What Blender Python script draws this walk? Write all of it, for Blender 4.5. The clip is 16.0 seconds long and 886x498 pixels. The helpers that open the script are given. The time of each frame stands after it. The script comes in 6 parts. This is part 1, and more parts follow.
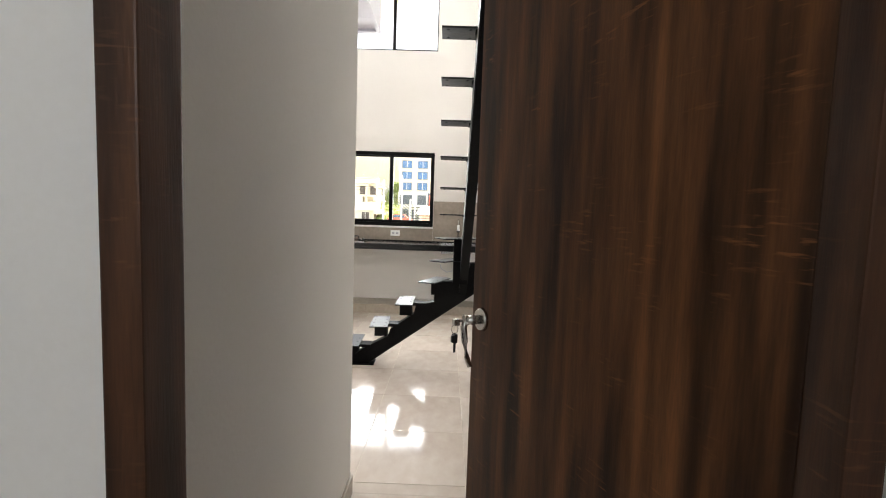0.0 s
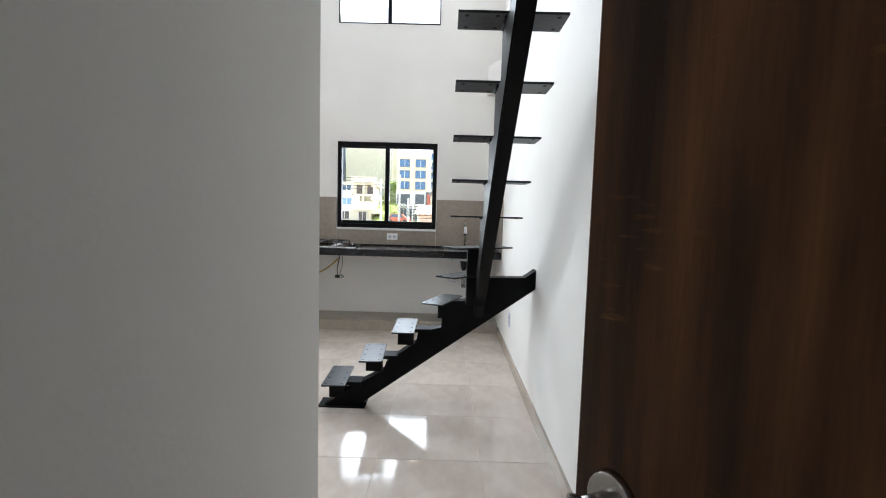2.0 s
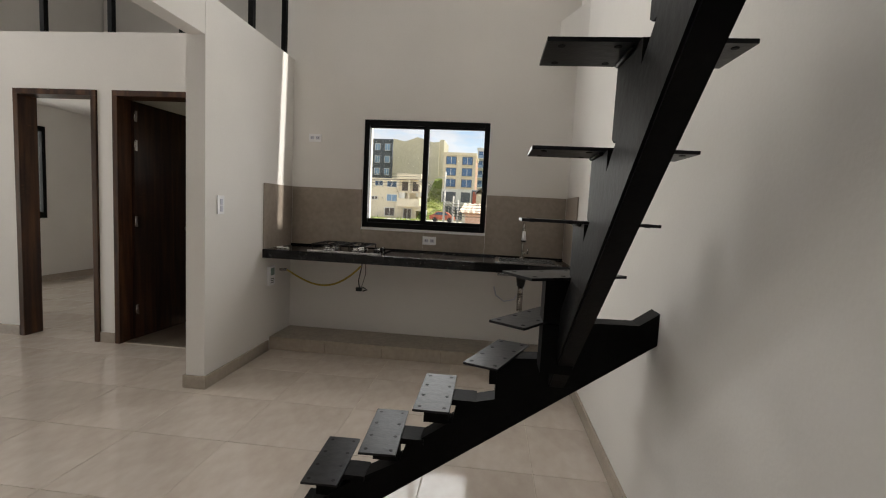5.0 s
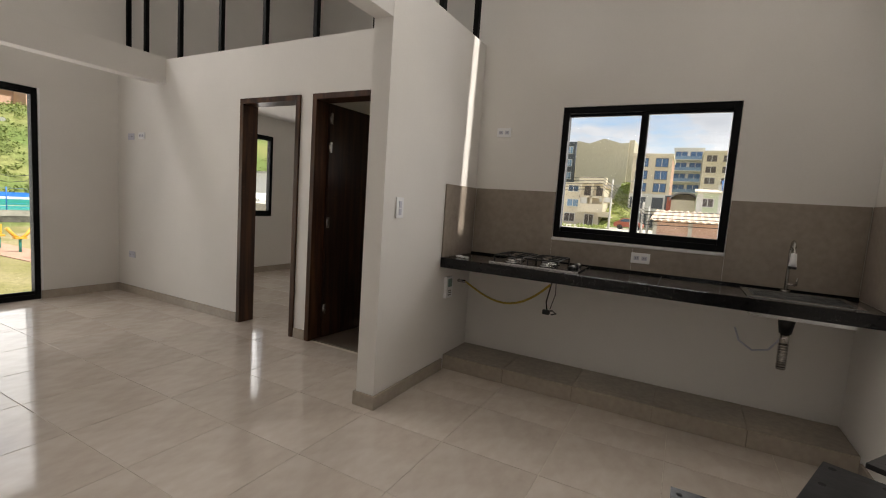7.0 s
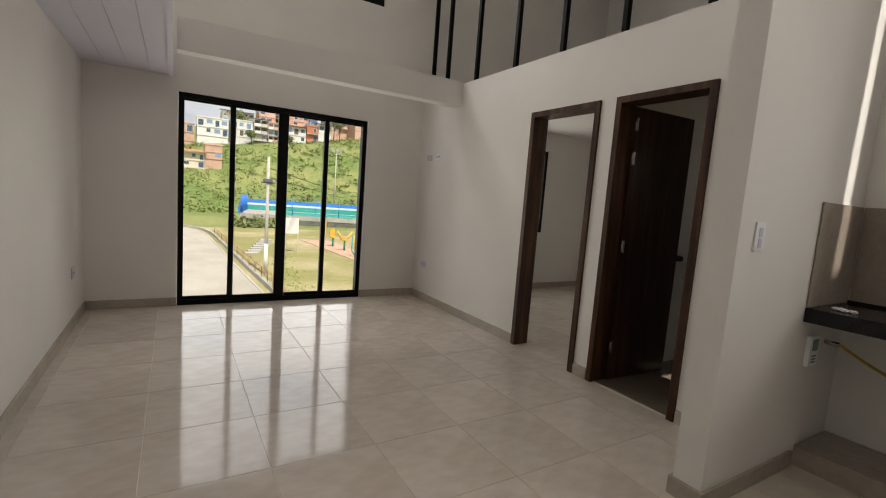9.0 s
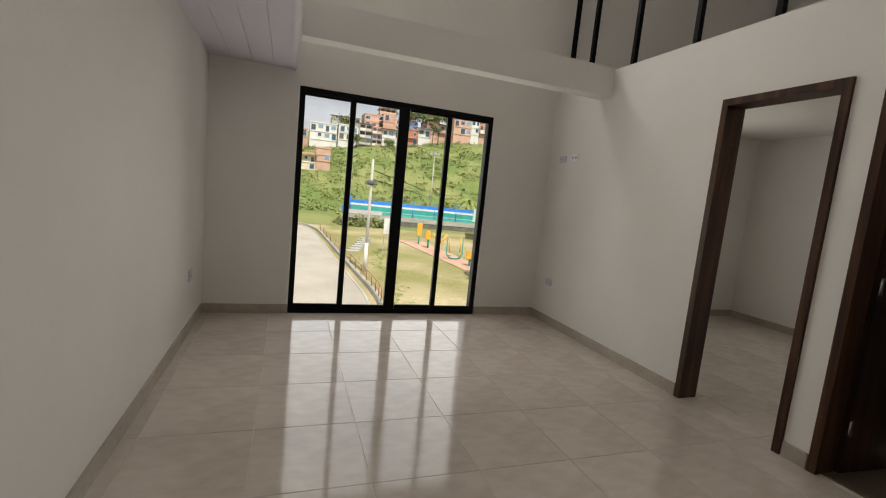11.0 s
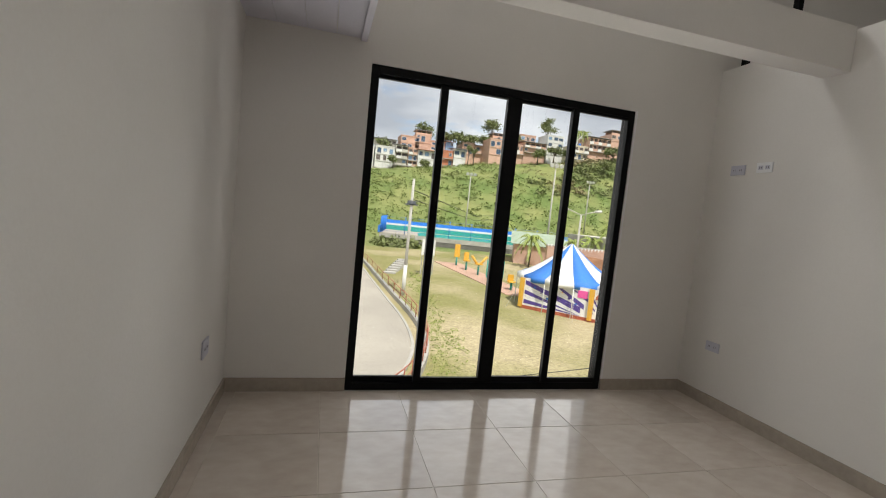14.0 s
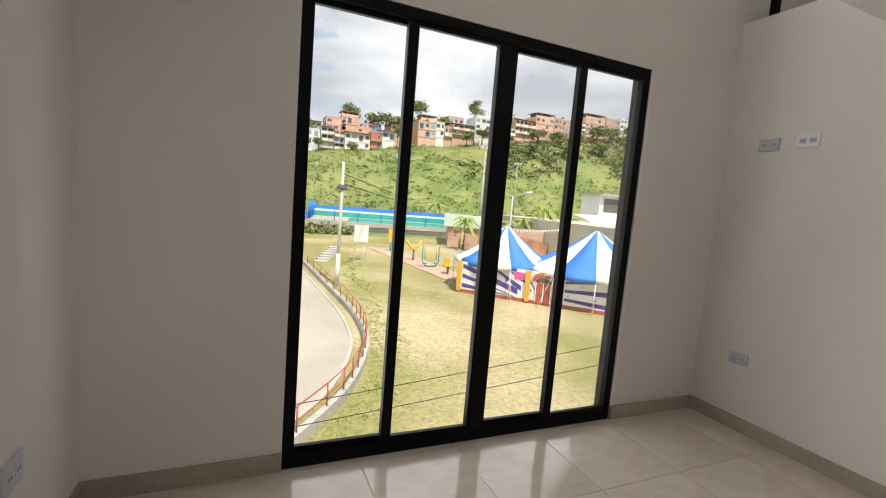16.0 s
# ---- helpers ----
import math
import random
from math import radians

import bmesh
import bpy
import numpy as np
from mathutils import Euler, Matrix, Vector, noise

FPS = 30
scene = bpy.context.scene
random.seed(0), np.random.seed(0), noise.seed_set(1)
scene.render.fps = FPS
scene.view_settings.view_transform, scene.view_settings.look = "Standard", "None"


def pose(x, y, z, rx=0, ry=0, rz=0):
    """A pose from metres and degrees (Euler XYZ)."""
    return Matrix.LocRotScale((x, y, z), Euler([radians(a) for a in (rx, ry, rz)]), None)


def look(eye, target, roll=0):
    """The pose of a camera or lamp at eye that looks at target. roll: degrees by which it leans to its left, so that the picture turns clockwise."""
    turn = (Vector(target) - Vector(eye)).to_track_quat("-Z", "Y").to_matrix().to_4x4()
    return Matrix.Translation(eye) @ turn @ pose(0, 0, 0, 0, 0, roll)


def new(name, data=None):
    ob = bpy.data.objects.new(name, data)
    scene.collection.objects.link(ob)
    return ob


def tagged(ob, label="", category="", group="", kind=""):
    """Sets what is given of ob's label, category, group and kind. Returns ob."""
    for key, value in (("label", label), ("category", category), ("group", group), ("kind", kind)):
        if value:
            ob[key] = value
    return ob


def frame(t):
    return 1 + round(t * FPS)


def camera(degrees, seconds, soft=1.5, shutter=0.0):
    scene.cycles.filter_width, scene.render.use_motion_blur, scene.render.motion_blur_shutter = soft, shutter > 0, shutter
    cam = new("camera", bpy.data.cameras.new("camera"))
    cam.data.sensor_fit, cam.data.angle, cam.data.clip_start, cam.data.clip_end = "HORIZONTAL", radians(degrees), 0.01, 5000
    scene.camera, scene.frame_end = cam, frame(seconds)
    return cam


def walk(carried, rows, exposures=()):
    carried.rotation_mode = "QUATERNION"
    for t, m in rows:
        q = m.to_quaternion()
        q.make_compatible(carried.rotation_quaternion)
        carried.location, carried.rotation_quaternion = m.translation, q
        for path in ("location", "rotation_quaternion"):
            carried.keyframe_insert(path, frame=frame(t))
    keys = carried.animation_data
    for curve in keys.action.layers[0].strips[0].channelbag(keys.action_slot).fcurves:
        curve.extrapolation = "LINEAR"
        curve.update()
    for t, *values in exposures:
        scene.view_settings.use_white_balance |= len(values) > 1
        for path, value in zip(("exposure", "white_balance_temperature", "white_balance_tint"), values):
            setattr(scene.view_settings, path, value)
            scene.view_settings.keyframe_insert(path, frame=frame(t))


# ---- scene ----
cam = camera(88.9, 16.0, soft=1.1)
PATH = [
    (0.0, (0.142, 0.15, 1.25), (0.122, 2.14, 1.093), 1.9),
    (0.5, (0.118, 0.355, 1.252), (0.100, 2.345, 1.094), 1.9),
    (1, (0.07, 0.585, 1.262), (0.062, 2.577, 1.098), 1.85),
    (1.5, (0.07, 0.754, 1.264), (0.051, 2.748, 1.103), 2.0),
    (2, (0.058, 0.945, 1.26), (0.047, 2.939, 1.099), 1.6),
    (2.5, (0.037, 1.122, 1.256), (0.022, 3.116, 1.094), 1.5),
    (3, (0.041, 1.308, 1.261), (-0.017, 3.3, 1.093), 1.7),
    (5.5, (-0.054, 2.216, 1.26), (-0.362, 4.184, 1.08), 3.2),
    (6, (-0.126, 2.376, 1.265), (-0.595, 4.311, 1.077), 3.4),
    (6.5, (-0.199, 2.502, 1.276), (-0.87, 4.374, 1.068), 3.2),
    (7, (-0.292, 2.63, 1.261), (-1.226, 4.387, 1.059), 3.9),
    (7.5, (-0.405, 2.719, 1.257), (-1.603, 4.310, 1.049), 4.7),
    (8, (-0.551, 2.772, 1.272), (-1.973, 4.168, 1.064), 4.6),
    (8.5, (-0.725, 2.775, 1.278), (-2.301, 3.992, 1.069), 4.3),
    (9, (-0.860, 2.764, 1.277), (-2.562, 3.791, 1.056), 4.3),
    (9.5, (-1.019, 2.781, 1.271), (-2.824, 3.613, 1.055), 4.6),
    (12, (-2.082, 2.678, 1.273), (-3.967, 3.307, 1.048), 5.7),
    (12.5, (-2.329, 2.633, 1.272), (-4.227, 3.232, 1.072), 5.6),
    (13, (-2.591, 2.579, 1.264), (-4.495, 3.167, 1.081), 5.6),
    (13.5, (-2.862, 2.590, 1.256), (-4.783, 3.115, 1.075), 5.9),
    (14, (-3.114, 2.579, 1.246), (-5.037, 3.101, 1.079), 5.9),
    (14.5, (-3.364, 2.546, 1.262), (-5.266, 3.130, 1.063), 5.1),
    (15, (-3.593, 2.539, 1.269), (-5.471, 3.188, 1.046), 4.7),
    (15.5, (-3.816, 2.582, 1.264), (-5.681, 3.275, 1.051), 4.7),
    (16, (-4.040, 2.612, 1.271), (-5.856, 3.421, 1.058), 4.7),
]
walk(cam, [(t, look(eye, target, roll)) for t, eye, target, roll in PATH],
     exposures=[(0.0, 2.1, 6300, 9), (0.5, 1.98, 5400, 7), (1.0, 1.75, 5300, 6), (1.5, 1.65, 5300, 5), (2.0, 1.7, 5600, 6), (2.5, 1.3, 5800, 7), (3.0, 0.97, 6000, 7), (5.5, 0.38, 6600, 10), (7.0, 0.33, 6700, 11), (7.5, 0.12, 6700, 10), (8.0, -0.02, 6700, 10), (8.5, 0.02, 6700, 10), (9.0, 0.15, 6700, 10), (9.5, 0.15, 6700, 10), (12.0, 0.0, 6600, 9), (14.0, 0.0, 6400, 9), (15.0, 0.2, 6500, 10), (16.0, 0.27, 6600, 10)])

# ---- world, sun, window lights ----
SUN_DIR = Vector((-0.50, -0.045, -0.86)).normalized()
world = bpy.data.worlds.new("sky")
scene.world = world
world.use_nodes = True
wn, wl = world.node_tree.nodes, world.node_tree.links
wn.clear()
w_out = wn.new("ShaderNodeOutputWorld")
w_bg = wn.new("ShaderNodeBackground")
w_sky = wn.new("ShaderNodeTexSky")
w_sky.sky_type, w_sky.sun_disc = "NISHITA", False
w_sky.sun_elevation = math.asin(-SUN_DIR.z)
w_sky.sun_rotation = math.atan2(-SUN_DIR.x, -SUN_DIR.y)
w_tc = wn.new("ShaderNodeTexCoord")
w_map = wn.new("ShaderNodeMapping")
w_map.inputs["Scale"].default_value = (1.0, 1.0, 3.2)
w_map.inputs["Location"].default_value = (0.3, 0.1, 0.25)
w_noise = wn.new("ShaderNodeTexNoise")
w_noise.inputs["Scale"].default_value, w_noise.inputs["Detail"].default_value = 2.6, 9
w_noise.inputs["Roughness"].default_value = 0.58
w_ramp = wn.new("ShaderNodeValToRGB")
w_ramp.color_ramp.elements[0].position, w_ramp.color_ramp.elements[1].position = 0.33, 0.42
w_n2 = wn.new("ShaderNodeTexNoise")
w_n2.inputs["Scale"].default_value, w_n2.inputs["Detail"].default_value = 3.4, 8
w_cloud = wn.new("ShaderNodeValToRGB")
w_cloud.color_ramp.elements[0].position, w_cloud.color_ramp.elements[0].color = 0.34, (3.5, 3.7, 4.1, 1)
w_cloud.color_ramp.elements[1].position, w_cloud.color_ramp.elements[1].color = 0.66, (6.1, 6.2, 6.4, 1)
w_mix = wn.new("ShaderNodeMix")
w_mix.data_type = "RGBA"
wl.new(w_tc.outputs["Generated"], w_map.inputs[0])
wl.new(w_map.outputs[0], w_noise.inputs["Vector"])
wl.new(w_map.outputs[0], w_n2.inputs["Vector"])
wl.new(w_noise.outputs[0], w_ramp.inputs[0])
wl.new(w_n2.outputs[0], w_cloud.inputs[0])
wl.new(w_ramp.outputs[0], w_mix.inputs[0])
wl.new(w_sky.outputs[0], w_mix.inputs[6])
wl.new(w_cloud.outputs[0], w_mix.inputs[7])
wl.new(w_mix.outputs[2], w_bg.inputs[0])
w_bg.inputs[1].default_value = 0.145
wl.new(w_bg.outputs[0], w_out.inputs[0])

sun = new("sun", bpy.data.lights.new("sun", "SUN"))
sun.data.energy, sun.data.angle, sun.data.color = 5.0, radians(0.6), (1.0, 0.95, 0.87)
sun.rotation_mode = "QUATERNION"
sun.rotation_quaternion = SUN_DIR.to_track_quat("-Z", "Y")


def window_light(name, x, y, z, target, w, h, watts, col=(1, 0.98, 0.96)):
    """An area lamp set at an opening in place of sky light."""
    la = new(name, bpy.data.lights.new(name, "AREA"))
    la.data.shape, la.data.size, la.data.size_y, la.data.energy, la.data.color = "RECTANGLE", w, h, watts, col
    la.matrix_world = look((x, y, z), target)
    return la


window_light("sky_light_kitchen", -0.615, 6.15, 3.87, (-0.615, 0, 3.0), 1.05, 0.85, 23)
window_light("sky_light_kitchen_window", -0.615, 6.20, 1.54, (-0.615, 0, 1.2), 1.0, 0.85, 9)
window_light("sky_light_balcony_doors", -6.26, 3.77, 1.08, (0, 3.9, 0.7), 1.85, 2.0, 19)
window_light("sky_light_bedroom", -6.26, 7.0, 1.48, (0, 7.0, 1.0), 1.2, 1.15, 11)
window_light("sky_light_balcony", -6.19, 3.87, 3.95, (0, 3.87, 3.0), 1.85, 0.95, 35)
# Unseen fill lamp, added to brighten the landing and the entrance door.
window_light("fill_light_landing", -0.2, -1.66, 2.0, (-0.2, 3, 1.2), 1.2, 0.8, 2.0, (0.95, 0.98, 1.0))


# ---- materials ----
def material(name, col, rough=0.6, metal=0.0, var=0.12, scale=3.0, bump=0.1, fine=60.0, spec=0.5, col2=None, stretch=(1, 1, 1), piece=0.0, contrast=(0.3, 0.7)):
    """Procedural surface: two scales of colour variation, roughness variation and fine relief."""
    m = bpy.data.materials.new(name)
    m.use_nodes = True
    n, l = m.node_tree.nodes, m.node_tree.links
    b = n["Principled BSDF"]
    tc = n.new("ShaderNodeTexCoord")
    mp = n.new("ShaderNodeMapping")
    mp.inputs["Scale"].default_value = stretch
    l.new(tc.outputs["Object"], mp.inputs[0])
    big = n.new("ShaderNodeTexNoise")
    big.inputs["Scale"].default_value, big.inputs["Detail"].default_value = scale, 5
    small = n.new("ShaderNodeTexNoise")
    small.inputs["Scale"].default_value, small.inputs["Detail"].default_value = fine, 3
    l.new(mp.outputs[0], big.inputs["Vector"])
    l.new(mp.outputs[0], small.inputs["Vector"])
    ramp = n.new("ShaderNodeValToRGB")
    c2 = col2 or tuple(c * (1 - var) for c in col)
    c1 = col if col2 else tuple(min(1, c * (1 + var * 0.5)) for c in col)
    ramp.color_ramp.elements[0].position, ramp.color_ramp.elements[0].color = contrast[0], (*c2, 1)
    ramp.color_ramp.elements[1].position, ramp.color_ramp.elements[1].color = contrast[1], (*c1, 1)
    l.new(big.outputs[0], ramp.inputs[0])
    mix = n.new("ShaderNodeMix")
    mix.data_type, mix.blend_type = "RGBA", "OVERLAY"
    mix.inputs[0].default_value = min(1.0, var * 1.4)
    l.new(ramp.outputs[0], mix.inputs[6])
    l.new(small.outputs[0], mix.inputs[7])
    last = mix.outputs[2]
    if piece:
        info = n.new("ShaderNodeObjectInfo")
        hsv = n.new("ShaderNodeHueSaturation")
        rng = n.new("ShaderNodeMapRange")
        rng.inputs[3].default_value, rng.inputs[4].default_value = 1 - piece, 1 + piece
        l.new(info.outputs["Random"], rng.inputs[0])
        l.new(rng.outputs[0], hsv.inputs["Value"])
        l.new(last, hsv.inputs["Color"])
        last = hsv.outputs[0]
    l.new(last, b.inputs["Base Color"])
    rr = n.new("ShaderNodeMapRange")
    rr.inputs[3].default_value, rr.inputs[4].default_value = rough * 0.85, min(1, rough * 1.15)
    l.new(big.outputs[0], rr.inputs[0])
    l.new(rr.outputs[0], b.inputs["Roughness"])
    b.inputs["Metallic"].default_value = metal
    b.inputs["Specular IOR Level"].default_value = spec
    if bump:
        bp = n.new("ShaderNodeBump")
        bp.inputs["Strength"].default_value, bp.inputs["Distance"].default_value = bump, 0.003
        l.new(small.outputs[0], bp.inputs["Height"])
        l.new(bp.outputs[0], b.inputs["Normal"])
    return m


def wood_material(name, dark, light, rough, grain=(9, 9, 0.7)):
    m = material(name, light, rough, 0, 0.25, 2.2, 0.12, 34, 0.3, dark, grain, contrast=(0.34, 0.68))
    n, l = m.node_tree.nodes, m.node_tree.links
    b = n["Principled BSDF"]
    tc = n.new("ShaderNodeTexCoord")
    mp = n.new("ShaderNodeMapping")
    mp.inputs["Scale"].default_value = (5.0, 5.0, 0.42)
    wv = n.new("ShaderNodeTexWave")
    wv.wave_type, wv.bands_direction = "BANDS", "DIAGONAL"
    wv.inputs["Scale"].default_value, wv.inputs["Distortion"].default_value = 1.1, 14.0
    wv.inputs["Detail"].default_value, wv.inputs["Detail Scale"].default_value = 4, 1.2
    l.new(tc.outputs["Object"], mp.inputs[0])
    l.new(mp.outputs[0], wv.inputs["Vector"])
    old = b.inputs["Base Color"].links[0].from_socket
    mul = n.new("ShaderNodeMix")
    mul.data_type, mul.blend_type = "RGBA", "MULTIPLY"
    mul.inputs[0].default_value = 0.6
    rp = n.new("ShaderNodeValToRGB")
    rp.color_ramp.elements[0].color, rp.color_ramp.elements[1].color = (0.45, 0.38, 0.34, 1), (1.15, 1.1, 1.05, 1)
    l.new(wv.outputs[0], rp.inputs[0])
    l.new(old, mul.inputs[6])
    l.new(rp.outputs[0], mul.inputs[7])
    # short pale flecks across the grain, in patches
    mf = n.new("ShaderNodeMapping")
    mf.inputs["Scale"].default_value = (22.0, 22.0, 150.0)
    nf = n.new("ShaderNodeTexNoise")
    nf.inputs["Scale"].default_value, nf.inputs["Detail"].default_value = 1.0, 2
    patch = n.new("ShaderNodeTexNoise")
    patch.inputs["Scale"].default_value, patch.inputs["Detail"].default_value = 7.0, 2
    rf, rq = n.new("ShaderNodeMapRange"), n.new("ShaderNodeMapRange")
    rf.inputs[1].default_value, rf.inputs[2].default_value = 0.60, 0.72
    rq.inputs[1].default_value, rq.inputs[2].default_value = 0.52, 0.66
    both = n.new("ShaderNodeMath")
    both.operation = "MULTIPLY"
    fleck = n.new("ShaderNodeMix")
    fleck.data_type = "RGBA"
    fleck.inputs[7].default_value = (*[min(1, c * 1.9) for c in light], 1)
    half = n.new("ShaderNodeMath")
    half.operation = "MULTIPLY"
    half.inputs[1].default_value = 0.45
    l.new(tc.outputs["Object"], mf.inputs[0])
    l.new(mf.outputs[0], nf.inputs["Vector"])
    l.new(tc.outputs["Object"], patch.inputs["Vector"])
    l.new(nf.outputs[0], rf.inputs[0])
    l.new(patch.outputs[0], rq.inputs[0])
    l.new(rf.outputs[0], both.inputs[0])
    l.new(rq.outputs[0], both.inputs[1])
    l.new(both.outputs[0], half.inputs[0])
    l.new(half.outputs[0], fleck.inputs[0])
    l.new(mul.outputs[2], fleck.inputs[6])
    l.new(fleck.outputs[2], b.inputs["Base Color"])
    return m


def glass_material(name):
    m = bpy.data.materials.new(name)
    m.use_nodes = True
    n, l = m.node_tree.nodes, m.node_tree.links
    n.remove(n["Principled BSDF"])
    tr = n.new("ShaderNodeBsdfTransparent")
    tr.inputs[0].default_value = (0.985, 0.99, 0.985, 1)
    gl = n.new("ShaderNodeBsdfGlossy")
    gl.inputs["Roughness"].default_value = 0.02
    fr = n.new("ShaderNodeFresnel")
    fr.inputs[0].default_value = 1.3
    mx = n.new("ShaderNodeMixShader")
    l.new(fr.outputs[0], mx.inputs[0])
    l.new(tr.outputs[0], mx.inputs[1])
    l.new(gl.outputs[0], mx.inputs[2])
    l.new(mx.outputs[0], n["Material Output"].inputs[0])
    return m


PAINT = material("white_wall_paint", (0.80, 0.775, 0.74), 0.75, 0, 0.06, 1.1, 0.14, 90)
PAINT_OUT = material("facade_render", (0.62, 0.58, 0.50), 0.85, 0, 0.14, 0.6, 0.3, 25)
PVC = material("pale_lilac_pvc", (0.72, 0.71, 0.80), 0.35, 0, 0.04, 2, 0.02, 40)
TILE = material("polished_beige_tile", (0.66, 0.59, 0.52), 0.09, 0, 0.16, 2.1, 0.015, 14, 0.5, (0.55, 0.475, 0.405), (1, 0.6, 1), 0.035)
GROUT = material("pale_grout", (0.62, 0.56, 0.47), 0.8, 0, 0.15, 6, 0.2, 120)
SKIRT = material("beige_skirting_tile", (0.42, 0.365, 0.305), 0.25, 0, 0.12, 3, 0.05, 30)
# Dusty brown, with some of the counter's shade put into the colour.
PLINTH_TILE = material("dusty_shaded_plinth_tile", (0.40, 0.35, 0.285), 0.45, 0, 0.22, 2.5, 0.08, 30)
BATHTILE = material("dark_bath_floor_tile", (0.16, 0.13, 0.10), 0.3, 0, 0.2, 3, 0.05, 30)
SPLASH = material("taupe_splash_tile", (0.34, 0.29, 0.24), 0.42, 0, 0.16, 2.2, 0.06, 26, 0.5, (0.27, 0.225, 0.185))
GRANITE = material("black_granite", (0.010, 0.0095, 0.010), 0.14, 0, 0.2, 60, 0.02, 220, 0.3)
WOOD = wood_material("walnut_door_laminate", (0.030, 0.0115, 0.005), (0.170, 0.072, 0.026), 0.42)
WOOD_DARK = wood_material("dark_walnut_door", (0.016, 0.008, 0.0055), (0.055, 0.026, 0.015), 0.30)
FRAME_WOOD = wood_material("walnut_door_frame", (0.032, 0.013, 0.0065), (0.092, 0.041, 0.019), 0.4)
STEEL = material("black_painted_steel", (0.0045, 0.0042, 0.0042), 0.55, 0.0, 0.6, 5, 0.3, 45, 0.09)
PLATE = material("black_steel_plate", (0.016, 0.016, 0.018), 0.36, 0.1, 0.7, 16, 0.35, 38, 0.3, (0.004, 0.004, 0.005))
HOLE = material("bolt_hole", (0.005, 0.005, 0.005), 0.9, 0, 0.1, 9, 0, 50)
ALU = material("black_aluminium", (0.005, 0.005, 0.0055), 0.5, 0.0, 0.2, 4, 0.03, 70, 0.12)
ALU_PALE = material("pale_seal", (0.55, 0.57, 0.58), 0.4, 0.5, 0.1, 4, 0.03, 70)
GLASS = glass_material("window_glass")
PLASTIC = material("white_plastic", (0.87, 0.87, 0.88), 0.3, 0, 0.04, 9, 0.01, 70)
PLASTIC_GREY = material("grey_socket_face", (0.58, 0.58, 0.66), 0.35, 0, 0.04, 9, 0.01, 70)
SLOT = material("socket_slot", (0.03, 0.03, 0.03), 0.6, 0, 0.1, 9, 0, 70)
CHROME = material("brushed_nickel", (0.55, 0.53, 0.50), 0.26, 1.0, 0.12, 14, 0.03, 160)
INOX = material("sink_steel", (0.60, 0.60, 0.59), 0.24, 1.0, 0.1, 8, 0.03, 120)
CAST = material("cast_iron_grate", (0.02, 0.02, 0.02), 0.38, 0.3, 0.3, 12, 0.2, 90)
HOSE = material("yellow_gas_hose", (0.46, 0.33, 0.04), 0.45, 0, 0.2, 8, 0.05, 60)
RUBBER = material("black_cable", (0.015, 0.015, 0.015), 0.5, 0, 0.2, 8, 0.05, 60)
KERB_IN = material("threshold_concrete", (0.40, 0.38, 0.35), 0.85, 0, 0.2, 4, 0.3, 40)
TEAL_IN = material("green_label", (0.20, 0.30, 0.25), 0.5, 0, 0.3, 40, 0.0, 90)
PAPER = material("crumpled_tissue", (0.85, 0.85, 0.84), 0.9, 0, 0.08, 20, 0.4, 60)
CHIP = material("chipped_plaster", (0.74, 0.75, 0.75), 0.9, 0, 0.15, 12, 0.6, 60)


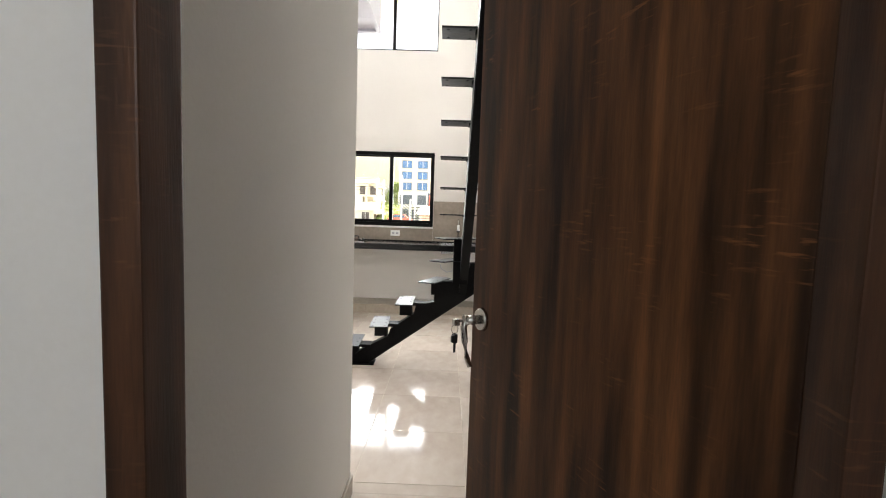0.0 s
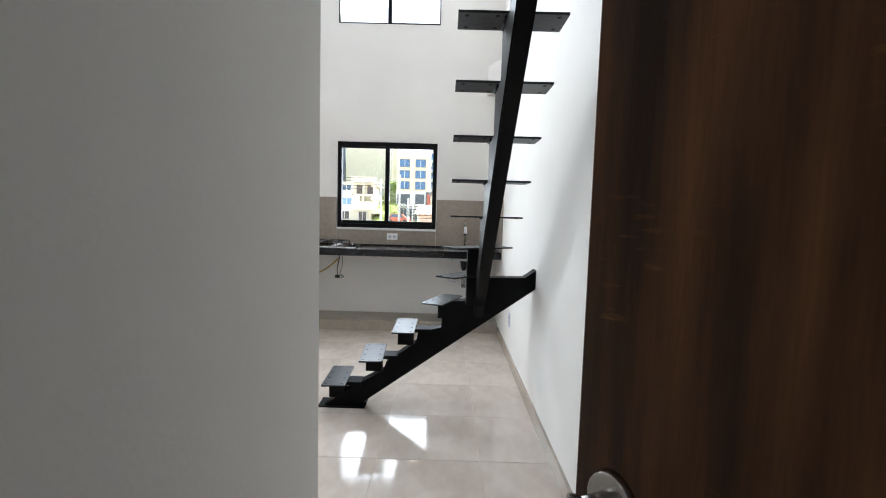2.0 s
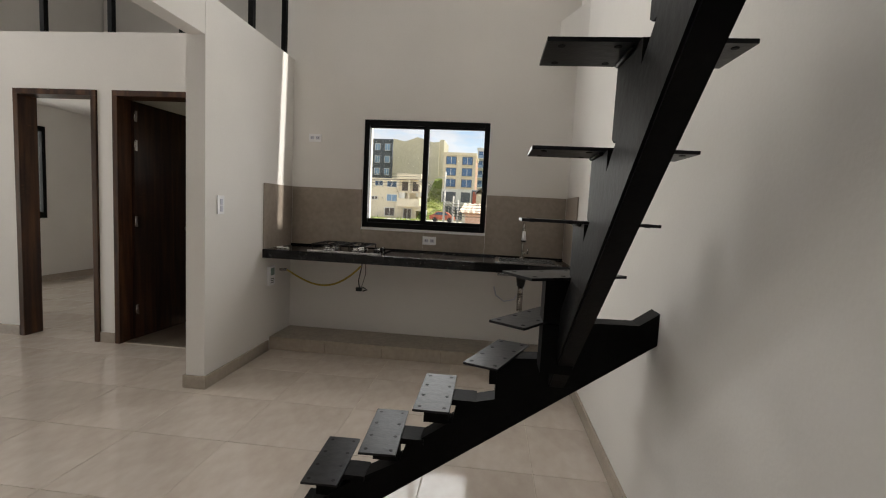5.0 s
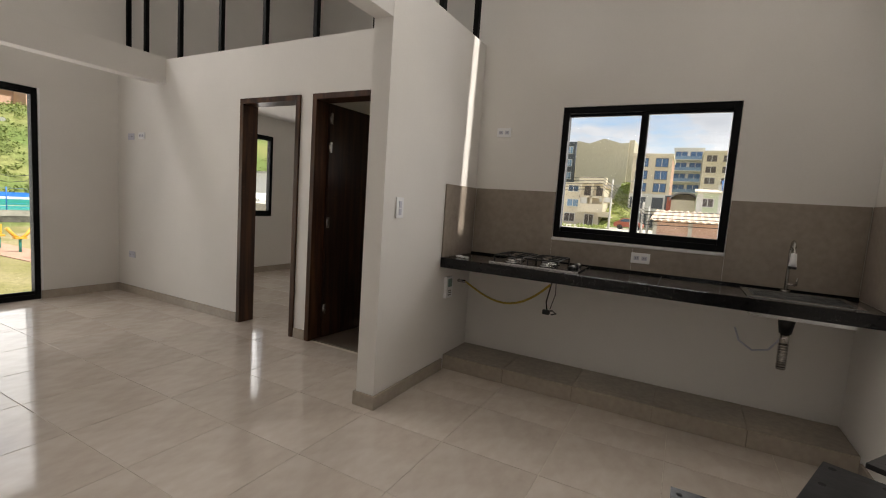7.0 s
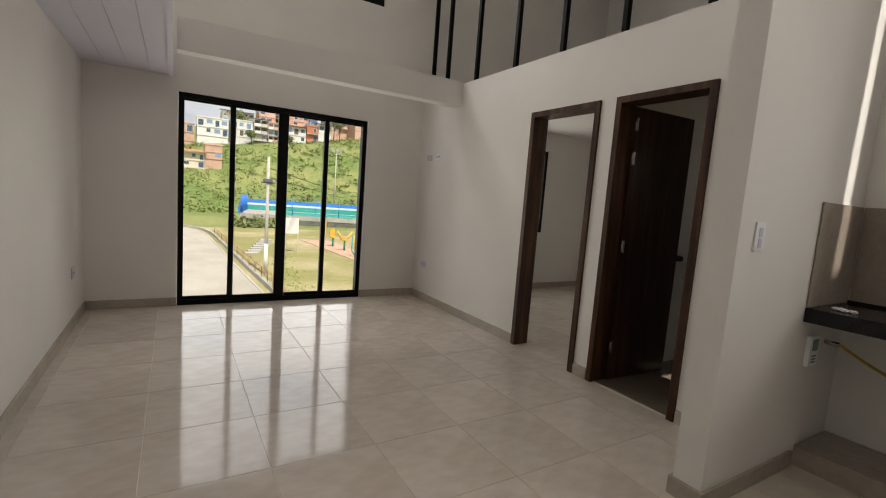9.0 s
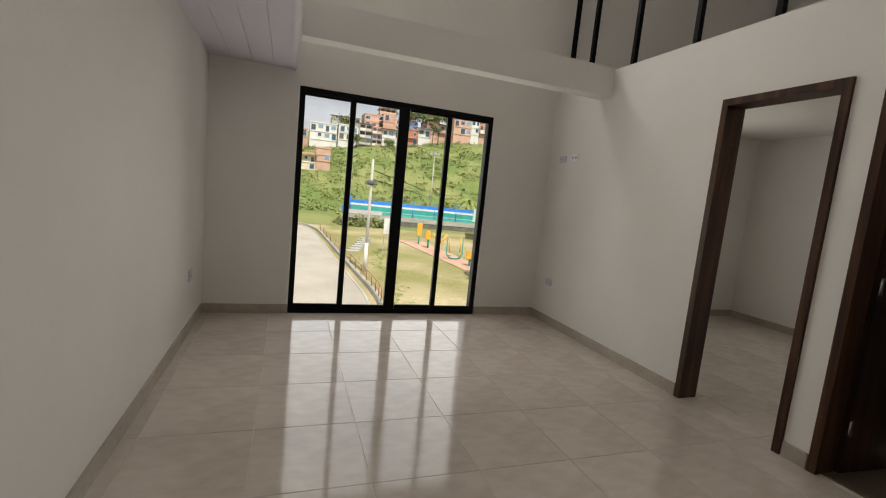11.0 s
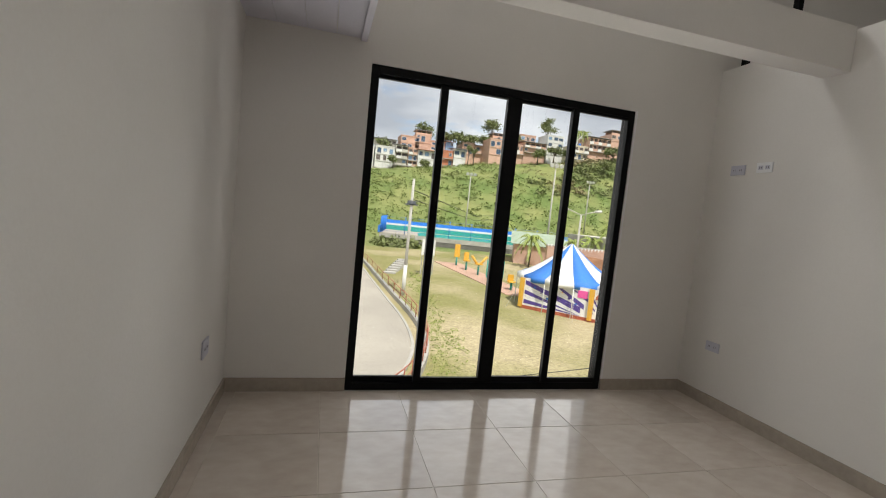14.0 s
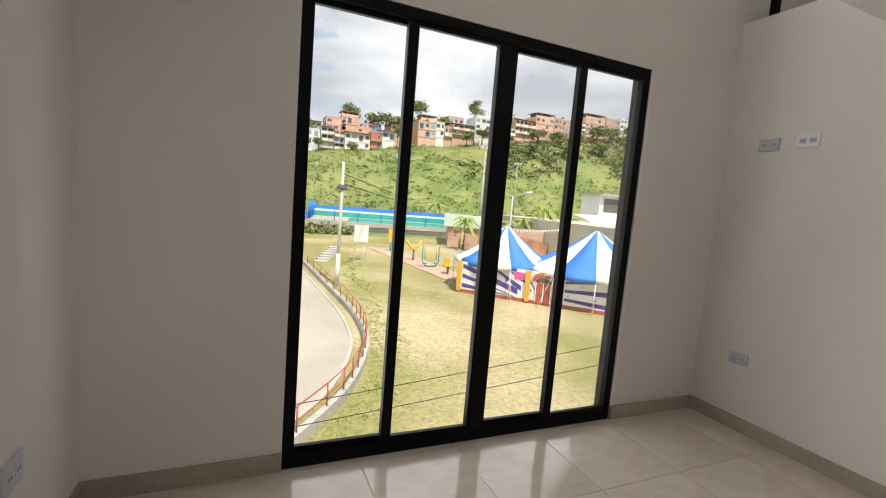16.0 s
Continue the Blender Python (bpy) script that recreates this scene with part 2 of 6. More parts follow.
# ---- mesh tools ----
class Mesh:
    """Collects boxes, prisms and tubes into one mesh."""

    def __init__(self):
        self.bm = bmesh.new()

    def box(self, a, b, mi=0, m=None, bevel=0.0):
        x0, y0, z0 = a
        x1, y1, z1 = b
        vs = [self.bm.verts.new(p) for p in ((x0, y0, z0), (x1, y0, z0), (x1, y1, z0), (x0, y1, z0), (x0, y0, z1), (x1, y0, z1), (x1, y1, z1), (x0, y1, z1))]
        fs = [self.bm.faces.new([vs[i] for i in q]) for q in ((0, 3, 2, 1), (4, 5, 6, 7), (0, 1, 5, 4), (1, 2, 6, 5), (2, 3, 7, 6), (3, 0, 4, 7))]
        for f in fs:
            f.material_index = mi
        if m is not None:
            bmesh.ops.transform(self.bm, matrix=m, verts=vs)
        if bevel:
            es = list({e for f in fs for e in f.edges})
            bmesh.ops.bevel(self.bm, geom=es, offset=bevel, segments=2, profile=0.7, affect="EDGES")
        return self

    def tube(self, pts, r, mi=0, sides=8, r_end=None, caps=True):
        """A round tube along points; the radius may taper."""
        pts = [Vector(p) for p in pts]
        rings = []
        for i, p in enumerate(pts):
            d = (pts[min(i + 1, len(pts) - 1)] - pts[max(i - 1, 0)]).normalized()
            u = d.cross(Vector((0, 0, 1)) if abs(d.z) < 0.95 else Vector((1, 0, 0))).normalized()
            v = d.cross(u)
            rad = r if r_end is None else r + (r_end - r) * i / max(1, len(pts) - 1)
            rings.append([self.bm.verts.new(p + rad * (math.cos(k * math.tau / sides) * u + math.sin(k * math.tau / sides) * v)) for k in range(sides)])
        for a, b in zip(rings, rings[1:]):
            for k in range(sides):
                f = self.bm.faces.new((a[k], a[(k + 1) % sides], b[(k + 1) % sides], b[k]))
                f.material_index, f.smooth = mi, True
        if caps:
            self.bm.faces.new(rings[0][::-1]).material_index = mi
            self.bm.faces.new(rings[-1]).material_index = mi
        return self

    def prism(self, poly, lo, hi, axis="y", mi=0):
        """A flat outline pushed along an axis: outline in x, z for y; in x, y for z; in y, z for x."""
        def at(p, h):
            return {"y": (p[0], h, p[1]), "z": (p[0], p[1], h), "x": (h, p[0], p[1])}[axis]
        a = [self.bm.verts.new(at(p, lo)) for p in poly]
        b = [self.bm.verts.new(at(p, hi)) for p in poly]
        n = len(poly)
        fs = [self.bm.faces.new(a), self.bm.faces.new(b[::-1])]
        fs += [self.bm.faces.new((a[i], b[i], b[(i + 1) % n], a[(i + 1) % n])) for i in range(n)]
        for f in fs:
            f.material_index = mi
        return self

    def clump(self, c, r, mi=0, squash=0.8, seed=0, sub=1):
        g = bmesh.ops.create_icosphere(self.bm, subdivisions=sub, radius=1.0)
        for v in g["verts"]:
            k = r * (0.75 + 0.55 * noise.noise(v.co * 1.7 + Vector((seed, 0, 0))))
            v.co = Vector((c[0] + v.co.x * k, c[1] + v.co.y * k, c[2] + v.co.z * k * squash))
        for f in {f for v in g["verts"] for f in v.link_faces}:
            f.material_index = mi
        return self

    def done(self, name, mats, parent=None, recalc=True):
        if recalc:
            bmesh.ops.recalc_face_normals(self.bm, faces=self.bm.faces[:])
        me = bpy.data.meshes.new(name)
        self.bm.to_mesh(me)
        self.bm.free()
        for m in mats if isinstance(mats, (list, tuple)) else [mats]:
            me.materials.append(m)
        ob = new(name, me)
        return adopt(ob, parent) if parent else ob


def adopt(ob, parent):
    """Makes ob, built in world places, a part of parent."""
    m = ob.matrix_basis.copy()
    ob.parent = parent
    up = Matrix()
    p = parent
    while p:
        up = p.matrix_basis @ up
        if p.parent:
            up = p.matrix_parent_inverse @ up
        p = p.parent
    ob.matrix_parent_inverse = up.inverted()
    ob.matrix_basis = m
    return ob


def thing(name, place, label, category, group=""):
    e = new(name)
    e.empty_display_size = 0.1
    e.location = place
    return tagged(e, label, category, group)


def part(name, a, b, mat, parent, bevel=0.0):
    return Mesh().box(a, b, bevel=bevel).done(name, mat, parent)


def structure(ob, label, category):
    return tagged(ob, label, category, kind="structure")


def wall(name, axis, lo, hi, u0, u1, z0, z1, holes, label, mat=None):
    """A thick wall, lo to hi across, u0 to u1 along, with openings (ua, ub, za, zb) through it."""
    us = sorted({u0, u1, *[h[0] for h in holes], *[h[1] for h in holes]})
    zs = sorted({z0, z1, *[h[2] for h in holes], *[h[3] for h in holes]})
    me = Mesh()
    for ua, ub in zip(us, us[1:]):
        run = None
        for za, zb in zip(zs, zs[1:]):
            um, zm = (ua + ub) / 2, (za + zb) / 2
            solid = not any(h[0] < um < h[1] and h[2] < zm < h[3] for h in holes)
            if solid:
                run = (run[0], zb) if run else (za, zb)
            if run and (not solid or zb == z1):
                if axis == "x":
                    me.box((lo, ua, run[0]), (hi, ub, run[1]))
                else:
                    me.box((ua, lo, run[0]), (ub, hi, run[1]))
                run = None
    return structure(me.done(name, mat or PAINT), label, "wall")


# ---- structure ----
ROOF = 4.8
wall("wall_right", "x", 0.63, 0.78, -1.6, 6.17, 0, ROOF, [], "plain white painted side wall behind the steel stair")
wall("wall_kitchen", "y", 6.02, 6.17, -1.96, 0.63, 0, ROOF, [(-1.17, -0.06, 1.065, 2.018), (-1.17, -0.06, 3.28, 4.32)], "white kitchen wall with a window and a high window")
wall("wall_partition", "x", -1.96, -1.83, 4.76, 6.02, 0, 2.52, [], "white half-height partition beside the kitchen")
wall("wall_doors", "y", 5.46, 5.59, -6.06, -1.96, 0, 2.53, [(-3.98, -3.23, 0, 2.08), (-3.09, -2.385, 0, 2.08)], "white wall with two room doorways")
wall("wall_balcony", "x", -6.145, -6.06, 1.90, 8.75, 0, ROOF, [(2.80, 4.735, 0, 2.117), (2.92, 4.86, 3.44, 4.45), (6.35, 7.64, 0.87, 2.10)], "white outer wall with tall glazing and windows")
wall("wall_living", "y", 1.90, 2.06, -6.06, -0.43, 0, ROOF, [], "long plain white living room wall")
wall("wall_entrance_side", "x", -0.43, -0.255, 0.75, 2.06, 0, ROOF, [], "smooth white wall beside the entrance")
wall("wall_entrance", "y", 0.66, 0.75, -1.5, 0.63, 0, ROOF, [(-0.229, 0.625, 0, 2.12)], "white wall around the entrance door")
wall("wall_landing_side", "x", -1.65, -1.5, -1.6, 0.75, 0, ROOF, [], "plain white stair landing wall")
# The opening is made up, to hold the landing's fill lamp.
wall("wall_landing_back", "y", -1.75, -1.6, -1.65, 0.78, 0, ROOF, [(-0.85, 0.45, 1.55, 2.45)], "plain white landing back wall, opened for the fill lamp")
wall("wall_between_rooms", "x", -3.20, -3.12, 5.59, 8.6, 0, 2.38, [], "white wall between bedroom and bathroom")
wall("wall_back", "y", 8.60, 8.75, -6.06, -1.83, 0, ROOF, [], "plain white back wall of the rooms")
# Unseen opening, added to let a sun patch onto the bathroom floor.
wall("wall_bathroom_side", "x", -1.96, -1.83, 6.17, 8.6, 0, ROOF, [(6.2, 6.55, 1.45, 1.85)], "plain white bathroom side wall")
wall("wall_bathroom_back", "y", 7.1, 7.2, -3.12, -1.96, 0, 2.38, [], "plain white bathroom back wall")
structure(Mesh().box((-6.06, 5.592, 2.38), (-1.962, 8.598, 2.525)).done("ceiling_rooms", PAINT), "white ceiling over bedroom and bathroom", "ceiling")
# Unseen roof; its slit is added to throw a sun strip on the partition.
roof = Mesh()
roof.box((-6.21, 1.9, ROOF), (0.78, 5.92, ROOF + 0.15)).box((-6.21, 5.92, ROOF), (-0.55, 8.75, ROOF + 0.15)).box((0.45, 5.92, ROOF), (0.78, 6.17, ROOF + 0.15)).box((-0.55, 6.02, ROOF), (0.45, 6.17, ROOF + 0.15)).box((-1.65, -1.75, ROOF), (0.78, 1.9, ROOF + 0.15))
structure(roof.done("ceiling", PAINT), "high white ceiling with a slit added to cast a sun strip", "ceiling")
structure(Mesh().box((-1.95, 2.06, 2.265), (-1.832, 4.76, 2.518)).done("beam_partition", PAINT), "white beam from the partition over the room", "beam")
structure(Mesh().box((-5.30, 2.78, 2.288), (-5.15, 5.46, 2.545), bevel=0.004).done("beam_living", PAINT), "white beam crossing the living room", "beam")
low = Mesh().box((-6.06, 2.06, 2.262), (-0.29, 2.72, 2.50))
structure(low.done("ceiling_low", PAINT), "low ceiling strip under the upper walkway", "ceiling")
pv = Mesh()
for i in range(4):
    pv.box((-6.058, 2.062 + i * 0.171, 2.250), (-0.29, 2.062 + i * 0.171 + 0.168, 2.262))
pv.box((-6.058, 2.72, 2.235), (-0.27, 2.745, 2.50)).box((-6.058, 2.745, 2.235), (-0.27, 2.757, 2.262)).box((-0.29, 2.062, 2.235), (-0.27, 2.72, 2.50))
structure(pv.done("ceiling_panels", PVC), "pale lilac pvc ceiling panels with a trim", "ceiling")
corner = Mesh()
corner.prism([(0.632, 5.62), (0.632, 6.018), (0.47, 6.018)], 2.55, 2.86, "z")
structure(corner.done("corner_beam", PAINT), "small slanted white corner beam above the kitchen", "beam")

# skirting
SK = 0.085
for i, (a, b) in enumerate((((-6.045, 2.06, 0), (-0.255, 2.075, SK)), ((-6.06, 2.06, 0), (-6.045, 2.80, SK)), ((-6.06, 4.735, 0), (-6.045, 5.46, SK)), ((-6.045, 5.445, 0), (-3.985, 5.46, SK)), ((-3.225, 5.445, 0), (-3.095, 5.46, SK)), ((-2.38, 5.445, 0), (-1.96, 5.46, SK)), ((-1.975, 4.76, 0), (-1.96, 5.445, SK)), ((-1.975, 4.745, 0), (-1.815, 4.76, SK)), ((-1.83, 4.76, 0), (-1.815, 5.60, SK)), ((0.615, 0.75, 0), (0.63, 5.60, SK)), ((-0.255, 0.80, 0), (-0.243, 2.06, SK)), ((-6.06, 5.60, 0), (-6.045, 8.60, SK)), ((-6.045, 8.585, 0), (-3.2, 8.60, SK)), ((-3.215, 5.60, 0), (-3.20, 8.585, SK)), ((-3.12, 7.085, 0), (-1.96, 7.10, SK)))):
    structure(Mesh().box(a, b, bevel=0.002).done(f"baseboard_{i + 1}", SKIRT), "beige tile skirting along a white wall", "skirting")

# floor slab; the tiles follow at the end
floor_ob = structure(Mesh().box((-6.06, 1.9, -0.25), (0.63, 8.6, -0.0022)).box((-1.5, -1.6, -0.25), (0.63, 1.9, -0.0022)).done("floor", GROUT), "polished beige porcelain tile floor with pale joints", "floor")
structure(Mesh().box((-3.12, 5.50, -0.006), (-1.96, 7.1, 0.004)).done("floor_bathroom", BATHTILE), "dark brown bathroom floor tiles", "floor")


structure(Mesh().box((-6.145, 2.80, -0.25), (-6.061, 4.735, -0.001)).done("threshold", KERB_IN), "concrete threshold under the balcony doors", "threshold")


# ---- windows ----
def sliding_window(name, axis, at, u0, u1, z0, z1, cuts, label, fr=0.05, depth=0.07, rail=0.035):
    """A black aluminium window in the opening; cuts are (position, bar width, offset) of the uprights."""
    def bx(me, ua, ub, za, zb, o0, o1):
        if axis == "x":
            me.box((at - o1, ua, za), (at - o0, ub, zb), bevel=0.003)
        else:
            me.box((ua, at + o0, za), (ub, at + o1, zb), bevel=0.003)
    place = (at, (u0 + u1) / 2, z0) if axis == "x" else ((u0 + u1) / 2, at, z0)
    e = new(name)
    e.location = place
    structure(e, label, "window")
    f = Mesh()
    bx(f, u0, u0 + fr, z0, z1, 0.0, depth)
    bx(f, u1 - fr, u1, z0, z1, 0.0, depth)
    bx(f, u0 + fr, u1 - fr, z0, z0 + fr, 0.0, depth)
    bx(f, u0 + fr, u1 - fr, z1 - fr, z1, 0.0, depth)
    f.done("frame", ALU, e)
    edges = [u0 + fr] + [c[0] for c in cuts] + [u1 - fr]
    for c, wdt, off in cuts:
        s = Mesh()
        bx(s, c - wdt / 2, c + wdt / 2, z0 + fr, z1 - fr, 0.005 + off, 0.045 + off)
        s.done("upright", ALU, e)
        t = Mesh()
        bx(t, c + wdt / 2, c + wdt / 2 + 0.006, z0 + fr, z1 - fr, 0.02 + off, 0.026 + off)
        t.done("seal", ALU_PALE, e)
    for i, (ua, ub) in enumerate(zip(edges, edges[1:])):
        o = 0.018 if i % 2 else 0.042
        r = Mesh()
        bx(r, ua, ub, z0 + fr, z0 + fr + rail, o - 0.012, o + 0.014)
        bx(r, ua, ub, z1 - fr - 0.02, z1 - fr, o - 0.012, o + 0.014)
        r.done("sash_rail", ALU, e)
        g = Mesh()
        if axis == "x":
            g.box((at - o - 0.002, ua, z0 + fr + 0.02), (at - o + 0.002, ub, z1 - fr - 0.01))
        else:
            g.box((ua, at + o - 0.002, z0 + fr + 0.02), (ub, at + o + 0.002, z1 - fr - 0.01))
        p = g.done("pane", GLASS, e)
        p.visible_shadow = False
    return e


sliding_window("window_1", "x", -6.062, 2.802, 4.733, 0.0, 2.115, [(3.287, 0.05, 0.0), (3.787, 0.105, 0.0), (4.260, 0.05, 0.0)], "tall black aluminium sliding balcony doors, closed", 0.05, 0.08)
sliding_window("window_2", "y", 6.022, -1.168, -0.062, 1.067, 2.016, [(-0.615, 0.045, 0.0)], "black aluminium sliding kitchen window above the counter", 0.045, 0.07)
sliding_window("window_3", "x", -6.062, 6.352, 7.638, 0.872, 2.098, [(7.0, 0.05, 0.0)], "black aluminium bedroom window", 0.05, 0.07)
sliding_window("window_4", "y", 6.022, -1.168, -0.062, 3.282, 4.318, [(-0.615, 0.04, 0.0)], "high black aluminium kitchen window", 0.012, 0.07, 0.006)
sliding_window("window_5", "x", -6.062, 2.922, 4.858, 3.442, 4.448, [(3.9, 0.05, 0.0)], "high black aluminium window over the balcony doors", 0.04, 0.07)
structure(Mesh().box((-1.172, 6.004, 1.047), (-0.058, 6.09, 1.063), bevel=0.003).done("window_sill", PLASTIC), "thin pale sill under the kitchen window", "sill")
structure(Mesh().box((-6.08, 4.736, 0.0), (-6.056, 4.752, 2.12)).done("trim", PLASTIC), "white edge trim beside the balcony doors", "trim")

# bars on the half-height walls
def loft_bar(x, y, z):
    b = Mesh().box((x - 0.02, y - 0.02, z), (x + 0.02, y + 0.02, ROOF), bevel=0.003).done("railing_post", STEEL)
    return tagged(b, "slender black steel post standing on a half-height wall", "post", "posts on the half-height walls")


for x in (-5.90, -5.56, -4.96, -4.32, -3.72, -3.12, -2.51):
    loft_bar(x, 5.49, 2.53)
for y in (5.88, 5.35, 4.80):
    loft_bar(-1.86, y, 2.52)


# ---- doors ----
def door_frame(name, x0, x1, y0, y1, top, label, w=0.045):
    e = new(name)
    e.location = ((x0 + x1) / 2, y0, 0)
    structure(e, label, "door frame")
    part("jamb", (x0, y0, 0), (x0 + w, y1, top - w), FRAME_WOOD, e, 0.003)
    part("jamb", (x1 - w, y0, 0), (x1, y1, top - w), FRAME_WOOD, e, 0.003)
    part("head", (x0, y0, top - w), (x1, y1, top), FRAME_WOOD, e, 0.003)
    return e


door_frame("door_1", -3.978, -3.232, 5.443, 5.605, 2.078, "dark walnut door frame of the bedroom doorway")
door_frame("door_2", -3.088, -2.387, 5.443, 5.605, 2.078, "dark walnut door frame of the bathroom doorway")
door_frame("door_3", -0.228, 0.623, 0.623, 0.702, 2.115, "walnut frame of the entrance door")


def leaf(m, width, height, mat, label):
    """A door leaf whose hinge edge stands at m, reaching along its x."""
    e = thing("door", m.translation, label, "door")
    e.matrix_basis = m
    me = Mesh().box((0, -0.02, 0.012), (width, 0.02, height), bevel=0.002)
    ob = me.done("panel", mat)
    ob.parent = e
    return e


def child(me, name, mat, e):
    ob = me.done(name, mat)
    ob.parent = e
    return ob


# entrance door, standing open
hx, hy = 0.595, 0.695
ex, ey = 0.240, 1.477
ang = math.degrees(math.atan2(ey - hy, ex - hx))
front = leaf(pose(hx, hy, 0, 0, 0, ang), 0.856, 2.05, WOOD, "walnut-grained entrance door standing open with keys in its handle")
hz = 0.955
s = 1
child(Mesh().tube([(0.795, s * 0.02, hz), (0.795, s * 0.028, hz), (0.795, s * 0.032, hz)], 0.033, sides=28, r_end=0.029), "rosette", CHROME, front)
child(Mesh().tube([(0.795, s * 0.03, hz), (0.795, s * 0.075, hz)], 0.013, sides=16), "neck", CHROME, front)
child(Mesh().tube([(0.797, s * 0.072, hz + 0.014), (0.797, s * 0.078, hz - 0.02), (0.790, s * 0.077, hz - 0.06), (0.780, s * 0.074, hz - 0.10), (0.770, s * 0.068, hz - 0.125)], 0.0105, sides=12, r_end=0.007), "lever", CHROME, front)
child(Mesh().tube([(0.797, s * 0.086, hz), (0.797, s * 0.108, hz)], 0.004, sides=8).box((0.789, s * 0.094, hz - 0.012), (0.805, s * 0.112, hz + 0.006), bevel=0.002), "key", CHROME, front)
ring = [(0.797, s * (0.106 + 0.010 * math.cos(a)), hz - 0.022 + 0.013 * math.sin(a)) for a in [k * math.tau / 16 for k in range(17)]]
child(Mesh().tube(ring, 0.0013, sides=6, caps=False), "key_ring", CHROME, front)
child(Mesh().box((0.791, s * 0.098, hz - 0.062), (0.803, s * 0.112, hz - 0.036), bevel=0.004).box((0.795, s * 0.102, hz - 0.088), (0.799, s * 0.108, hz - 0.060)).box((0.786, s * 0.108, hz - 0.058), (0.797, s * 0.118, hz - 0.038), bevel=0.003), "hanging_keys", CAST, front)
child(Mesh().box((0.8561, -0.012, hz - 0.09), (0.8585, 0.012, hz + 0.09)), "lock_plate", CHROME, front)

# bathroom door, opened inwards
bath = leaf(pose(-3.035, 5.585, 0, 0, 0, 86), 0.635, 2.025, WOOD_DARK, "dark walnut bathroom door opened inwards")
child(Mesh().tube([(0.58, -0.02, 0.95), (0.58, -0.06, 0.95)], 0.012, sides=12).tube([(0.58, -0.055, 0.95), (0.58, -0.075, 0.95), (0.58, -0.10, 0.95)], 0.026, sides=16, r_end=0.02), "knob", CAST, bath)
bh = Mesh()
for z in (0.22, 0.98, 1.62, 1.86):
    bh.tube([(0.0, -0.026, z), (0.0, -0.026, z + 0.09)], 0.007).box((0.004, -0.023, z), (0.03, -0.0205, z + 0.09))
child(bh, "hinge", CHROME, bath)

# chipped plaster beside the entrance frame
chips = Mesh()
for k in range(14):
    z = 0.1 + k * 0.14 + random.uniform(-0.03, 0.03)
    chips.box((-0.242 - random.uniform(0, 0.006), 0.650, z), (-0.2285, 0.660, z + random.uniform(0.05, 0.13)))
tagged(chips.done("plaster_edge", CHIP), "rough white plaster edge along the entrance frame", "plaster", kind="structure")


# ---- steel stair ----
RISE = 0.178
stair = thing("staircase", (0.0, 3.72, 0), "black steel single-stringer stair without treads boards", "staircase")
TREADS = [(-0.62, 3.83, 92, 0.36, 0.145), (-0.385, 3.78, 93, 0.37, 0.14), (-0.185, 3.79, 90, 0.37, 0.135), (0.05, 3.785, 68, 0.36, 0.135),
          (0.165, 3.685, 55, 0.36, 0.14), (0.245, 3.565, 31, 0.385, 0.165)]
TREADS += [(0.272, 3.435 - 0.2 * k, 0, 0.385, 0.15) for k in range(8)]
low_poly = [(-0.71, 0.0), (-0.49, 0.0), (0.6295, 0.795), (0.6295, 0.915), (0.56, 0.865), (0.33, 0.86), (0.30, 0.715), (0.05, 0.70), (0.045, 0.535), (-0.10, 0.50), (-0.115, 0.43), (-0.30, 0.30), (-0.32, 0.24), (-0.52, 0.13), (-0.62, 0.055)]
low = Mesh().prism(low_poly, 3.755, 3.845, "y")
low.done("lower_stringer", STEEL, stair)
part("foot_plate", (-0.73, 3.73, 0.0), (-0.43, 3.87, 0.008), STEEL, stair)
up = Mesh()
slope = RISE / 0.2
def top_line(y):
    return 1.405 + slope * (3.16 - y)
up.prism([(3.80, top_line(3.80) - 0.075), (3.80, top_line(3.80) - 0.272), (1.92, top_line(1.92) - 0.272), (1.92, top_line(1.92) - 0.075)], 0.245, 0.307, "x")
bmesh.ops.bevel(up.bm, geom=up.bm.edges[:], offset=0.006, segments=2, affect="EDGES")
up.done("upper_stringer", STEEL, stair)
for i, (tx, ty, a, ln, wd) in enumerate(TREADS):
    z = RISE * (i + 1)
    m = pose(tx, ty, z, 0, 0, a)
    Mesh().box((-ln / 2, -wd / 2, -0.009), (ln / 2, wd / 2, 0), m=m, bevel=0.0015).done("tread_plate", PLATE, stair)
    for u in (-0.42, -0.14, 0.14, 0.42):
        for v in (-0.34, 0.34):
            c = m @ Vector((u * ln, v * wd, 0))
            # Slightly proud disc; near-black colour puts in the shade of a hole.
            Mesh().tube([(c.x, c.y, z - 0.0105), (c.x, c.y, z + 0.0008)], 0.0075, sides=10).done("bolt_hole", HOLE, stair)
    if i < 3:
        g = Mesh().box((tx - 0.045, 3.76, z - 0.12), (tx + 0.055, 3.84, z - 0.009)).box((tx + 0.055, 3.745, z - 0.035), (tx + 0.16, 3.855, z - 0.012))
    elif i == 3:
        g = Mesh().box((tx - 0.03, 3.76, z - 0.12), (tx + 0.12, 3.84, z - 0.009))
    elif i < 6:
        g = Mesh().box((0.19, 3.60, z - 0.18), (0.30, 3.70, z - 0.009))
    else:
        g = Mesh().prism([(ty - 0.10, z - 0.009), (ty + 0.07, z - 0.009), (ty + 0.072, z - 0.168), (ty + 0.055, z - 0.178), (ty - 0.02, z - 0.178), (ty - 0.10, z - 0.12)], 0.250, 0.302, "x")
    g.done("bracket", STEEL, stair)
